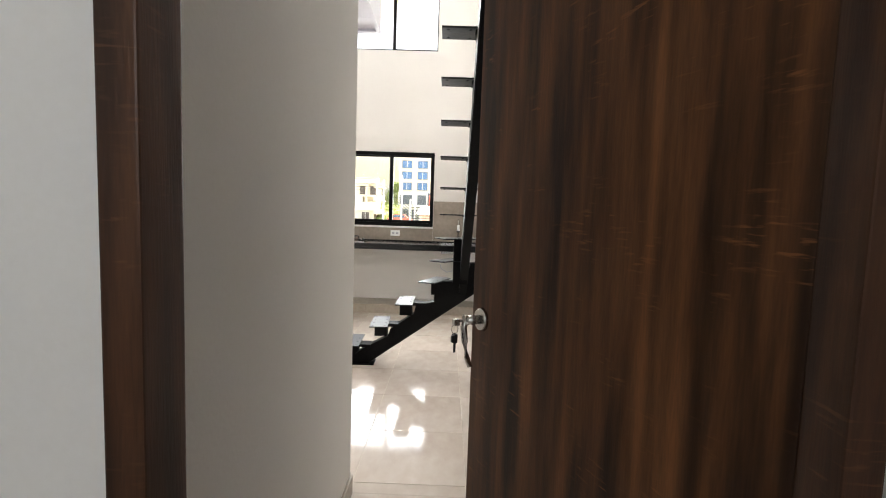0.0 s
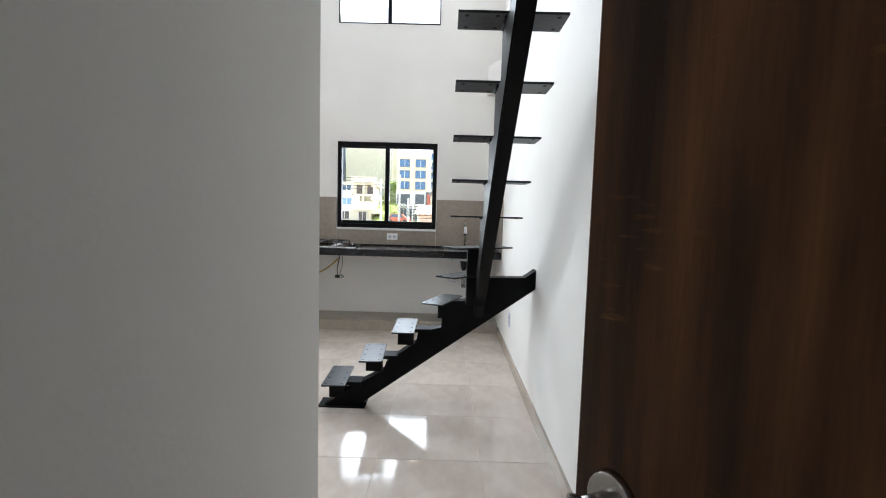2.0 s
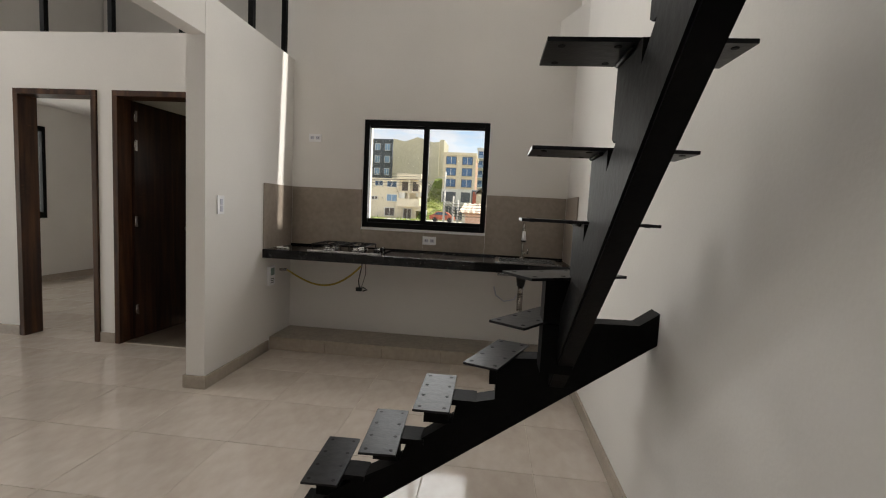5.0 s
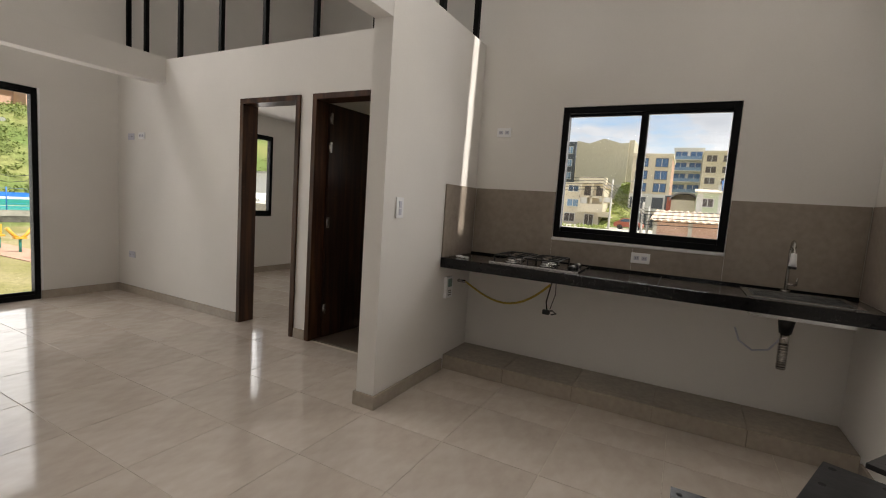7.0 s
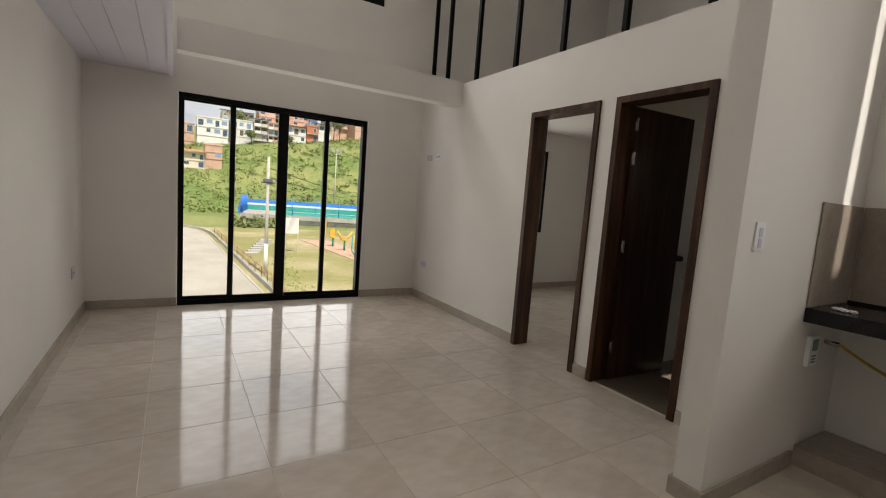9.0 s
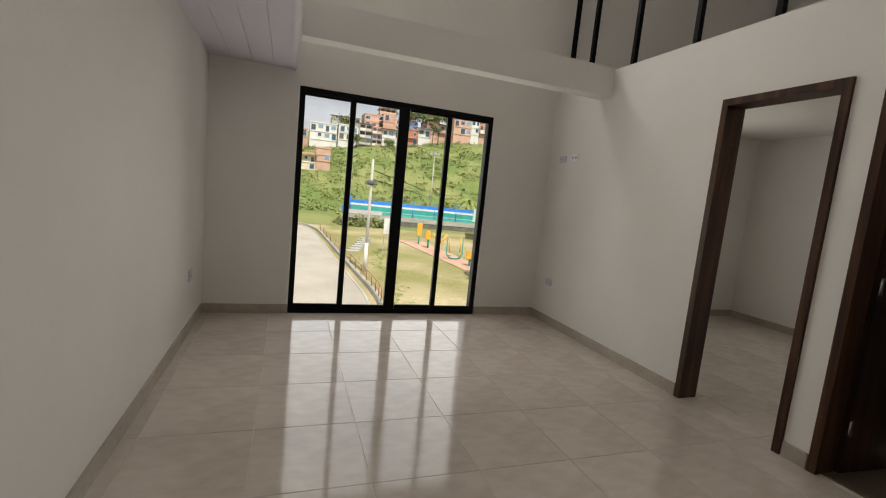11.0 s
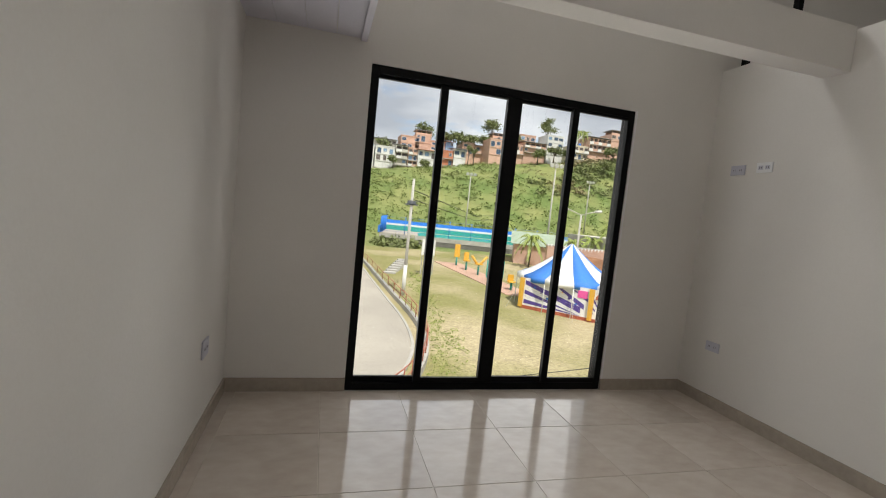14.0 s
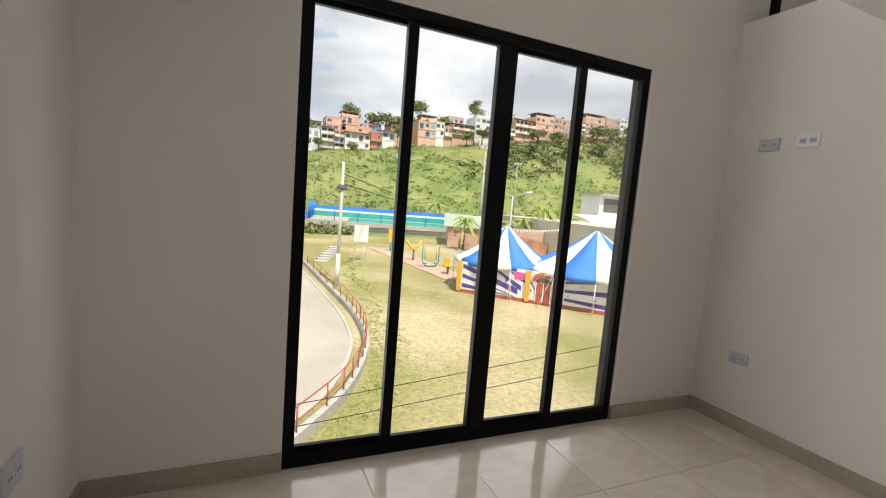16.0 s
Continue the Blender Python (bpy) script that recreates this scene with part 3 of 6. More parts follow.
for i, (tx, ty, a, ln, wd) in enumerate(TREADS[6:]):
    Mesh().tube([(0.246, ty - 0.06, RISE * (i + 7) - 0.012), (0.246, ty + 0.06, RISE * (i + 7) - 0.012)], 0.005, sides=6).done("weld_seam", STEEL, stair)
part("landing_edge", (-0.30, 1.90, 2.36), (0.62, 2.02, 2.52), STEEL, stair)

# ---- kitchen ----
part_w = -1.828
splash = thing("backsplash", (-0.6, 6.01, 0.87), "taupe tile backsplash behind the kitchen counter", "backsplash")
tagged(splash, kind="structure")
for a, b in (((-1.818, 6.010, 0.872), (-1.172, 6.018, 1.40)), ((-1.170, 6.010, 0.872), (-0.602, 6.018, 1.043)), ((-0.600, 6.010, 0.872), (-0.058, 6.018, 1.043)), ((-0.056, 6.010, 0.872), (0.618, 6.018, 1.40)),
             ((-1.828, 5.50, 0.872), (-1.820, 6.010, 1.40)), ((0.620, 5.50, 0.872), (0.628, 6.010, 1.40))):
    part("tile", a, b, SPLASH, splash, 0.001)

plinth = thing("plinth", (-0.6, 5.8, 0), "low tiled plinth under the kitchen counter", "plinth")
tagged(plinth, kind="structure")
part("core", (-1.826, 5.64, 0), (0.626, 6.018, 0.100), SPLASH, plinth)
for k in range(5):
    xa = -1.826 + k * 0.4904
    part("tile", (xa + 0.002, 5.625, 0.1005), (xa + 0.4884, 6.016, 0.110), PLINTH_TILE, plinth, 0.001)
    part("tile", (xa + 0.002, 5.625, 0.002), (xa + 0.4884, 5.638, 0.1), SKIRT, plinth, 0.001)

counter = thing("counter", (-0.6, 5.76, 0.8), "black granite kitchen counter fixed between the walls", "counter")
cm = Mesh()
sx0, sx1, sy0, sy1 = 0.06, 0.52, 5.58, 5.92
for a, b in (((-1.827, 5.50, 0.845), (sx0, 6.009, 0.870)), ((sx1, 5.50, 0.845), (0.619, 6.009, 0.870)), ((sx0, 5.50, 0.845), (sx1, sy0, 0.870)), ((sx0, sy1, 0.845), (sx1, 6.009, 0.870))):
    cm.box(a, b)
cm.done("top", GRANITE, counter)
part("front_edge", (-1.827, 5.492, 0.798), (0.626, 5.520, 0.8695), GRANITE, counter, 0.003)
part("upstand", (-1.82, 5.995, 0.8705), (0.618, 6.0095, 0.885), GRANITE, counter, 0.002)
part("joint", (-0.402, 5.52, 0.8705), (-0.399, 5.995, 0.8712), CAST, counter)

sink = thing("sink", (0.29, 5.75, 0.87), "stainless steel sink set into the black counter", "sink")
sk = Mesh()
sk.box((sx0 - 0.02, sy0 - 0.02, 0.8706), (sx1 + 0.02, sy0 + 0.012, 0.8745)).box((sx0 - 0.02, sy1 - 0.012, 0.8706), (sx1 + 0.02, sy1 + 0.02, 0.8745)).box((sx0 - 0.02, sy0 + 0.012, 0.8706), (sx0 + 0.012, sy1 - 0.012, 0.8745)).box((sx1 - 0.012, sy0 + 0.012, 0.8706), (sx1 + 0.02, sy1 - 0.012, 0.8745))
sk.done("rim", INOX, sink)
bw = Mesh()
bw.box((sx0 + 0.006, sy0 + 0.006, 0.765), (sx1 - 0.006, sy1 - 0.006, 0.769)).box((sx0 + 0.002, sy0 + 0.002, 0.765), (sx0 + 0.006, sy1 - 0.002, 0.8706)).box((sx1 - 0.006, sy0 + 0.002, 0.765), (sx1 - 0.002, sy1 - 0.002, 0.8706)).box((sx0 + 0.006, sy0 + 0.002, 0.765), (sx1 - 0.006, sy0 + 0.006, 0.8706)).box((sx0 + 0.006, sy1 - 0.006, 0.765), (sx1 - 0.006, sy1 - 0.002, 0.8706))
bw.done("bowl", INOX, sink)
Mesh().tube([(0.26, 5.74, 0.765), (0.26, 5.74, 0.665)], 0.045, sides=16, r_end=0.03).done("strainer", CAST, sink)
trap = Mesh().tube([(0.26, 5.74, 0.665), (0.26, 5.74, 0.60)], 0.022, sides=14)
for k in range(10):
    trap.tube([(0.26, 5.74 - 0.001 * k, 0.60 - k * 0.014), (0.26, 5.74 - 0.001 * k, 0.592 - k * 0.014)], 0.025, sides=14)
trap.tube([(0.26, 5.74, 0.60), (0.26, 5.73, 0.46)], 0.021, sides=14)
trap.done("drain_pipe", CHROME, sink)
Mesh().tube([(0.05, 6.01, 0.60), (0.05, 5.97, 0.60), (0.07, 5.93, 0.54), (0.14, 5.90, 0.50), (0.22, 5.9, 0.52), (0.30, 5.95, 0.62), (0.33, 5.97, 0.80)], 0.006, sides=8).done("supply_hose", PLASTIC_GREY, sink)

tap = thing("tap", (0.27, 5.965, 0.87), "chrome kitchen tap with a raised spout", "tap")
Mesh().tube([(0.27, 5.962, 0.87), (0.27, 5.962, 0.884)], 0.024, sides=18).done("base", CHROME, tap)
arc = [(0.27, 5.962, 0.884), (0.27, 5.962, 1.10)] + [(0.27, 5.962 - 0.05 + 0.05 * math.cos(a), 1.10 + 0.075 * math.sin(a)) for a in [k * math.pi / 10 for k in range(1, 10)]] + [(0.27, 5.86, 1.08)]
Mesh().tube(arc, 0.009, sides=12).done("spout", CHROME, tap)
Mesh().tube([(0.27, 5.862, 1.11), (0.27, 5.86, 1.06), (0.27, 5.86, 1.035)], 0.014, sides=14, r_end=0.02).done("spray_head", PLASTIC, tap)
Mesh().tube([(0.27, 5.86, 1.035), (0.27, 5.86, 1.02)], 0.021, sides=14).done("nozzle", CAST, tap)
Mesh().tube([(0.27, 5.962, 0.92), (0.315, 5.955, 0.92)], 0.009, sides=10).tube([(0.315, 5.955, 0.915), (0.318, 5.95, 0.965)], 0.006, sides=8).done("lever", CHROME, tap)

hob = thing("gas_hob", (-1.2, 5.75, 0.87), "black gas hob with iron grates and burners", "hob")
part("glass_top", (-1.47, 5.555, 0.8702), (-0.87, 5.935, 0.880), GRANITE, hob, 0.003)
part("steel_edge", (-1.475, 5.550, 0.8702), (-0.865, 5.5548, 0.882), INOX, hob)
for bx0, by0, br in ((-1.345, 5.655, 0.036), (-1.345, 5.835, 0.030), (-1.105, 5.655, 0.030), (-1.105, 5.835, 0.040)):
    Mesh().tube([(bx0, by0, 0.880), (bx0, by0, 0.888)], br * 1.5, sides=20, r_end=br * 1.35).done("burner_dish", INOX, hob)
    Mesh().tube([(bx0, by0, 0.888), (bx0, by0, 0.904)], br, sides=20, r_end=br * 0.85).done("burner", INOX, hob)
    Mesh().tube([(bx0, by0, 0.904), (bx0, by0, 0.911)], br * 0.75, sides=20).done("burner_cap", CAST, hob)
for bx0 in (-1.345, -1.105):
    g = Mesh()
    for sxn in (-1, 1):
        g.tube([(bx0 + sxn * 0.10, 5.575, 0.88), (bx0 + sxn * 0.10, 5.575, 0.928), (bx0 + sxn * 0.10, 5.915, 0.928), (bx0 + sxn * 0.10, 5.915, 0.88)], 0.0055, sides=6)
        g.tube([(bx0 - 0.10, 5.745 + sxn * 0.17, 0.928), (bx0 + 0.10, 5.745 + sxn * 0.17, 0.928)], 0.0055, sides=6)
    for yy in (5.655, 5.745, 5.835):
        g.tube([(bx0 - 0.10, yy, 0.930), (bx0 - 0.02, yy, 0.934)], 0.005, sides=6).tube([(bx0 + 0.10, yy, 0.930), (bx0 + 0.02, yy, 0.934)], 0.005, sides=6)
    g.tube([(bx0, 5.575, 0.930), (bx0, 5.62, 0.934)], 0.005, sides=6).tube([(bx0, 5.915, 0.930), (bx0, 5.87, 0.934)], 0.005, sides=6)
    g.done("grate", CAST, hob)
for k in range(4):
    Mesh().tube([(-0.925, 5.61 + k * 0.085, 0.880), (-0.925, 5.61 + k * 0.085, 0.902), (-0.925, 5.61 + k * 0.085, 0.908)], 0.019, sides=16, r_end=0.014).done("knob", INOX if k % 2 else CAST, hob)

hose = Mesh().tube([(-1.825, 5.80, 0.665), (-1.76, 5.80, 0.665)], 0.012, sides=10)
tagged(hose.done("gas_valve", CHROME), "small metal gas valve on the partition", "valve")
pts = [(-1.76 + 0.68 * u, 5.80 - 0.06 * u, 0.665 - 0.13 * math.sin(math.pi * min(1, u * 0.86)) + 0.135 * u ** 3) for u in [k / 14 for k in range(15)]]
tagged(Mesh().tube(pts, 0.008, sides=8).done("gas_hose", HOSE), "yellow gas hose sagging below the hob", "hose")
cx = -1.06
tagged(Mesh().tube([(cx, 5.75, 0.85), (cx - 0.02, 5.75, 0.72), (cx - 0.04, 5.75, 0.62), (cx - 0.03, 5.75, 0.56)], 0.005, sides=6).tube([(cx + 0.015, 5.75, 0.85), (cx + 0.02, 5.75, 0.68), (cx - 0.01, 5.75, 0.57)], 0.003, sides=6).box((cx - 0.06, 5.735, 0.530), (cx - 0.01, 5.765, 0.562), bevel=0.006).tube([(cx - 0.02, 5.75, 0.555), (cx + 0.01, 5.74, 0.565), (cx + 0.035, 5.75, 0.545), (cx + 0.0, 5.755, 0.532)], 0.006, sides=6).done("power_cable", RUBBER), "black power cable with plug hanging from the hob", "cable")
tis = Mesh()
for k in range(5):
    tis.clump((-1.74 + k * 0.018, 5.60 + 0.012 * (k % 2), 0.880), 0.022, squash=0.55, seed=k * 3.1)
tagged(tis.done("tissue", PAPER), "crumpled white tissue on the black counter", "tissue")
box_meter = thing("control_box", (-1.82, 5.62, 0.66), "small white control box under the counter", "control box")
part("case", (-1.829, 5.575, 0.555), (-1.805, 5.675, 0.715), PLASTIC, box_meter, 0.004)
part("display", (-1.805, 5.595, 0.64), (-1.802, 5.655, 0.70), TEAL_IN, box_meter)
for k in range(3):
    part("printed_line", (-1.805, 5.60, 0.575 + k * 0.016), (-1.8035, 5.65, 0.581 + k * 0.016), SLOT, box_meter)


def plate_thing(name, c, axis, sign, w, h, label, slots, face=None, rocker=False):
    """A wall plate, on a wall across the axis, with its face to sign."""
    e = thing(name, c, label, name.replace("_", " "))
    def bx(nm, u0, u1, v0, v1, d0, d1, mat, bev=0.0):
        if axis == "y":
            ya, yb = sorted((c[1] + sign * d0, c[1] + sign * d1))
            part(nm, (c[0] + u0, ya, c[2] + v0), (c[0] + u1, yb, c[2] + v1), mat, e, bev)
        else:
            xa, xb = sorted((c[0] + sign * d0, c[0] + sign * d1))
            part(nm, (xa, c[1] + u0, c[2] + v0), (xb, c[1] + u1, c[2] + v1), mat, e, bev)
    bx("plate", -w / 2, w / 2, -h / 2, h / 2, 0, 0.009, face or PLASTIC, 0.003)
    for u, v in slots:
        if rocker:
            bx("rocker", u - 0.013, u + 0.013, v - 0.02, v + 0.02, 0.009, 0.0125, PLASTIC_GREY, 0.001)
        else:
            bx("socket_face", u - 0.017, u + 0.017, v - 0.014, v + 0.014, 0.009, 0.0105, PLASTIC_GREY, 0.0005)
            bx("slot", u - 0.008, u - 0.005, v - 0.006, v + 0.006, 0.0105, 0.0112, SLOT)
            bx("slot", u + 0.005, u + 0.008, v - 0.006, v + 0.006, 0.0105, 0.0112, SLOT)
    return e


plate_thing("wall_socket", (-5.79, 5.46, 1.757), "y", -1, 0.115, 0.07, "grey-white double wall socket on a white wall", [(-0.025, 0), (0.025, 0)], PLASTIC_GREY)
plate_thing("wall_socket", (-5.585, 5.46, 1.765), "y", -1, 0.115, 0.07, "white wall socket plate with two openings", [(-0.025, 0), (0.025, 0)])
plate_thing("wall_socket", (-5.775, 5.46, 0.445), "y", -1, 0.115, 0.07, "grey-white double wall socket low on a wall", [(-0.025, 0), (0.025, 0)], PLASTIC_GREY)
plate_thing("wall_socket", (-5.52, 2.06, 0.45), "y", 1, 0.115, 0.09, "grey-white double wall socket above the skirting", [(-0.025, 0), (0.025, 0)], PLASTIC_GREY)
plate_thing("wall_socket", (-1.62, 6.02, 1.84), "y", -1, 0.115, 0.07, "white double wall socket high on the kitchen wall", [(-0.025, 0), (0.025, 0)])
plate_thing("wall_socket", (-0.545, 6.01, 0.975), "y", -1, 0.12, 0.072, "white socket on the taupe splash tiles", [(-0.025, 0), (0.025, 0)])
plate_thing("light_switch", (-1.83, 4.92, 1.215), "x", 1, 0.075, 0.125, "white double light switch on the partition end", [(0, 0.02), (0, -0.025)], None, True)
plate_thing("wall_socket", (0.63, 4.80, 0.35), "x", -1, 0.075, 0.115, "white wall socket low on the side wall", [(0, 0.02), (0, -0.02)], PLASTIC_GREY)
spot = thing("ceiling_spot", (-3.6, 2.4, 2.25), "small round white lamp set in the pvc ceiling", "lamp")
Mesh().tube([(-3.6, 2.40, 2.250), (-3.6, 2.40, 2.244)], 0.045, sides=20).done("ring", PLASTIC, spot)


# ---- outside: materials ----
GRASS = material("dry_and_green_grass", (0.25, 0.235, 0.095), 0.95, 0, 0.5, 0.16, 0.8, 9.0, 0.1, (0.43, 0.36, 0.22), contrast=(0.36, 0.62))
HILLGRASS = material("hill_grass", (0.235, 0.25, 0.095), 0.95, 0, 0.5, 0.11, 0.9, 1.6, 0.1, (0.14, 0.19, 0.06), contrast=(0.38, 0.60))
LEAF = material("shrub_leaves", (0.22, 0.245, 0.105), 0.9, 0, 0.4, 0.8, 0.5, 6, 0.1, (0.15, 0.175, 0.07))
MEADOW = material("meadow_tufts", (0.235, 0.275, 0.09), 0.9, 0, 0.4, 0.10, 0.5, 5, 0.1, (0.17, 0.22, 0.07))
DRYBUSH = material("dry_bush", (0.30, 0.255, 0.14), 0.9, 0, 0.4, 0.3, 0.5, 6, 0.1, (0.22, 0.19, 0.10))
PALM = material("palm_leaves", (0.30, 0.36, 0.09), 0.6, 0, 0.3, 1.5, 0.2, 12, 0.3)
BARK = material("tree_bark", (0.17, 0.14, 0.11), 0.9, 0, 0.3, 3, 0.5, 20)
CONCRETE = material("pale_concrete", (0.41, 0.37, 0.31), 0.9, 0, 0.16, 0.35, 0.3, 9)
KERB = material("kerb_concrete", (0.44, 0.42, 0.38), 0.9, 0, 0.2, 1, 0.3, 12)
RED = material("red_painted_rail", (0.42, 0.11, 0.06), 0.5, 0, 0.25, 4, 0.1, 30)
BLUE = material("bright_blue_paint", (0.03, 0.20, 0.68), 0.55, 0, 0.14, 0.8, 0.1, 12)
WATER = material("green_pool_water", (0.05, 0.36, 0.30), 0.12, 0, 0.15, 0.6, 0.15, 3)
STONE = material("dark_stone_wall", (0.17, 0.16, 0.14), 0.95, 0, 0.5, 1.6, 0.6, 7)
BRICK = material("red_brick", (0.64, 0.43, 0.335), 0.9, 0, 0.3, 0.9, 0.4, 9, 0.2, (0.53, 0.335, 0.25), piece=0.12)
CREAM = material("cream_render", (0.72, 0.64, 0.50), 0.9, 0, 0.12, 0.5, 0.2, 8)
GREYR = material("grey_render", (0.56, 0.53, 0.46), 0.9, 0, 0.2, 0.35, 0.3, 6)
WHITER = material("white_render", (0.72, 0.71, 0.68), 0.9, 0, 0.1, 0.5, 0.2, 8)
DARKR = material("dark_grey_cladding", (0.10, 0.11, 0.13), 0.7, 0, 0.15, 0.6, 0.1, 8)
SHEET = material("pale_green_roof_sheet", (0.33, 0.39, 0.29), 0.6, 0, 0.2, 0.7, 0.2, 8)
ZINC = material("grey_roof_sheet", (0.30, 0.29, 0.28), 0.6, 0.2, 0.25, 0.6, 0.2, 8)
# Dark colour stands in for shade inside openings; a roof tank shares it.
SHADE = material("painted_shade_and_tank", (0.13, 0.11, 0.10), 0.9, 0, 0.3, 0.5, 0.1, 6)
ORANGER = material("orange_red_render", (0.52, 0.20, 0.11), 0.9, 0, 0.15, 0.5, 0.2, 8)
PINK = material("pink_banner", (0.75, 0.10, 0.36), 0.7, 0, 0.1, 0.9, 0.1, 20)
SHEETPINK = material("faded_tile_sheet", (0.66, 0.53, 0.42), 0.85, 0, 0.25, 0.9, 0.3, 10)
CLAY = material("clay_roof", (0.42, 0.22, 0.13), 0.9, 0, 0.3, 0.9, 0.4, 10)
# Pale blue puts reflected sky into pane colour; blue balcony glass shares it.
PANESKY = material("painted_sky_and_blue_glass", (0.22, 0.34, 0.50), 0.15, 0, 0.2, 0.4, 0, 8, 0.6)
BLUEWASH = material("blue_render", (0.25, 0.38, 0.62), 0.9, 0, 0.12, 0.5, 0.2, 8)
PANESKY2 = material("blue_tinted_glass", (0.07, 0.15, 0.30), 0.12, 0, 0.2, 0.4, 0, 8, 0.6)
MINT = material("pale_green_render", (0.62, 0.68, 0.52), 0.9, 0, 0.12, 0.5, 0.2, 8)
BLANKR = material("weathered_blank_render", (0.60, 0.56, 0.44), 0.9, 0, 0.25, 0.25, 0.3, 6, 0.2, (0.48, 0.44, 0.34), (1, 1, 0.35))
PANEBLUE = material("far_window_glass", (0.06, 0.10, 0.16), 0.12, 0, 0.3, 0.4, 0, 8, 0.6)
CANVAS_B = material("blue_tent_canvas", (0.045, 0.20, 0.62), 0.7, 0, 0.1, 0.9, 0.1, 30)
CANVAS_W = material("white_tent_canvas", (0.80, 0.80, 0.79), 0.75, 0, 0.08, 0.9, 0.1, 30)
PURPLE = material("purple_canvas", (0.10, 0.065, 0.30), 0.75, 0, 0.12, 0.9, 0.1, 30)
YELLOW = material("yellow_paint", (0.72, 0.40, 0.05), 0.5, 0, 0.12, 2, 0.05, 30)
TEAL = material("teal_paint", (0.03, 0.26, 0.22), 0.5, 0, 0.12, 2, 0.05, 30)
POLE = material("concrete_pole", (0.48, 0.46, 0.42), 0.85, 0, 0.15, 2, 0.2, 20)
PAVER = material("pink_paving", (0.52, 0.33, 0.24), 0.9, 0, 0.15, 0.9, 0.2, 9)
GZ = -4.5


def ground_z(x, y):
    """Flat ground in front, a steep grassy hill beyond the pool."""
    s = min(1, max(0, (-x - 92) / 48))
    s = s * s * (3 - 2 * s)
    h = 16.7 + 0.155 * (min(140, max(-60, y)) - 20)
    k = min(1, max(0, (y - 34) / 120)) if x > -70 else 0
    rough = 0.8 * noise.noise(Vector((x * 0.06, y * 0.06, 0))) + 0.5 * noise.noise(Vector((x * 0.17, y * 0.17, 3)))
    return GZ + s * h + max(0, -x - 140) * 0.10 + rough * min(1, s * 3) + 6 * k * k


xs = [-1500, -900, -500, -320, -240] + [-200 + 3 * i for i in range(64)] + [-6, 0, 10, 25, 50, 100, 300, 800, 1500]
ys = [-1500, -800, -400, -220, -140] + [-90 + 3 * i for i in range(84)] + [180, 260, 400, 700, 1500]
gm = bmesh.new()
grid = [[gm.verts.new((x, y, ground_z(x, y))) for y in ys] for x in xs]
for i in range(len(xs) - 1):
    for j in range(len(ys) - 1):
        f = gm.faces.new((grid[i][j], grid[i + 1][j], grid[i + 1][j + 1], grid[i][j + 1]))
        f.smooth = True
        f.material_index = 1 if (xs[i] + xs[i + 1]) / 2 < -66 or ys[j] > 45 else 0
gme = bpy.data.meshes.new("ground")
gm.to_mesh(gme)
gm.free()
gme.materials.append(GRASS)
gme.materials.append(HILLGRASS)
structure(new("ground", gme), "grassy ground rising to a green hillside", "ground")

# floors below, carrying the apartment
structure(Mesh().box((-6.21, 1.9, GZ), (0.78, 8.75, -0.26)).box((-1.65, -1.75, GZ), (0.78, 1.9, -0.26)).done("lower_storey", PAINT_OUT), "plain rendered storey below the apartment", "building")

# concrete road with its curved edge
EDGE = [(-8.5, -2.6), (-12.0, 1.2), (-15.6, 4.2), (-17.9, 5.5), (-20.5, 6.4), (-23.0, 6.75), (-26.3, 6.85), (-31.2, 6.65), (-38.5, 6.4), (-48, 6.1), (-57, 5.7), (-63, 4.0), (-65, 0.0), (-65.5, -8), (-65, -25)]


def curve_points(pts, n=6):
    out = []
    for i in range(len(pts) - 1):
        p0, p1, p2, p3 = (Vector(pts[min(max(k, 0), len(pts) - 1)]) for k in (i - 1, i, i + 1, i + 2))
        for k in range(n):
            t = k / n
            out.append(0.5 * ((2 * p1) + (p2 - p0) * t + (2 * p0 - 5 * p1 + 4 * p2 - p3) * t * t + (3 * p1 - p0 - 3 * p2 + p3) * t ** 3))
    return out + [Vector(pts[-1])]


edge = curve_points(EDGE)
rd = Mesh()
rd.prism([(p.x, p.y) for p in edge] + [(-8.5, -25)], GZ - 0.1, GZ + 0.05, "z")
structure(rd.done("road", CONCRETE), "sunlit pale concrete road curving beside the grass", "road")
kb, gut = Mesh(), Mesh()
for a, b in zip(edge, edge[1:]):
    n = Vector(((b - a).y, -(b - a).x)).normalized()
    for me2, o0, o1, z1 in ((kb, 0.0, 0.13, 0.09), (gut, 0.13, 0.52, 0.02), (kb, 0.52, 0.72, 0.30)):
        q = [a + n * o0, b + n * o0, b + n * o1, a + n * o1]
        me2.prism([(p.x, p.y) for p in q], GZ, GZ + z1, "z")
structure(kb.done("kerb", KERB), "raised concrete kerb along the road", "kerb")
structure(gut.done("gutter", GRASS), "grass-grown drain channel along the road", "gutter")
rail = thing("railing", (edge[10].x, edge[10].y, GZ), "weathered red metal railing along the road edge", "railing")
rp = []
for a, b in zip(edge[6:60], edge[7:61]):
    n = Vector(((b - a).y, -(b - a).x)).normalized() * 0.62
    rp.append((a.x + n.x, a.y + n.y, GZ + 0.3))
for h in (0.28, 0.62):
    Mesh().tube([(x, y, z + h) for x, y, z in rp], 0.02, sides=6).done("rail", RED, rail)
for k in range(0, len(rp), 2):
    x, y, z = rp[k]
    Mesh().tube([(x, y, z - 0.02), (x, y, z + 0.64)], 0.022, sides=6).done("post", RED, rail)
steps = thing("garden_steps", (-42, 9.5, GZ), "short concrete steps through the grass", "steps")
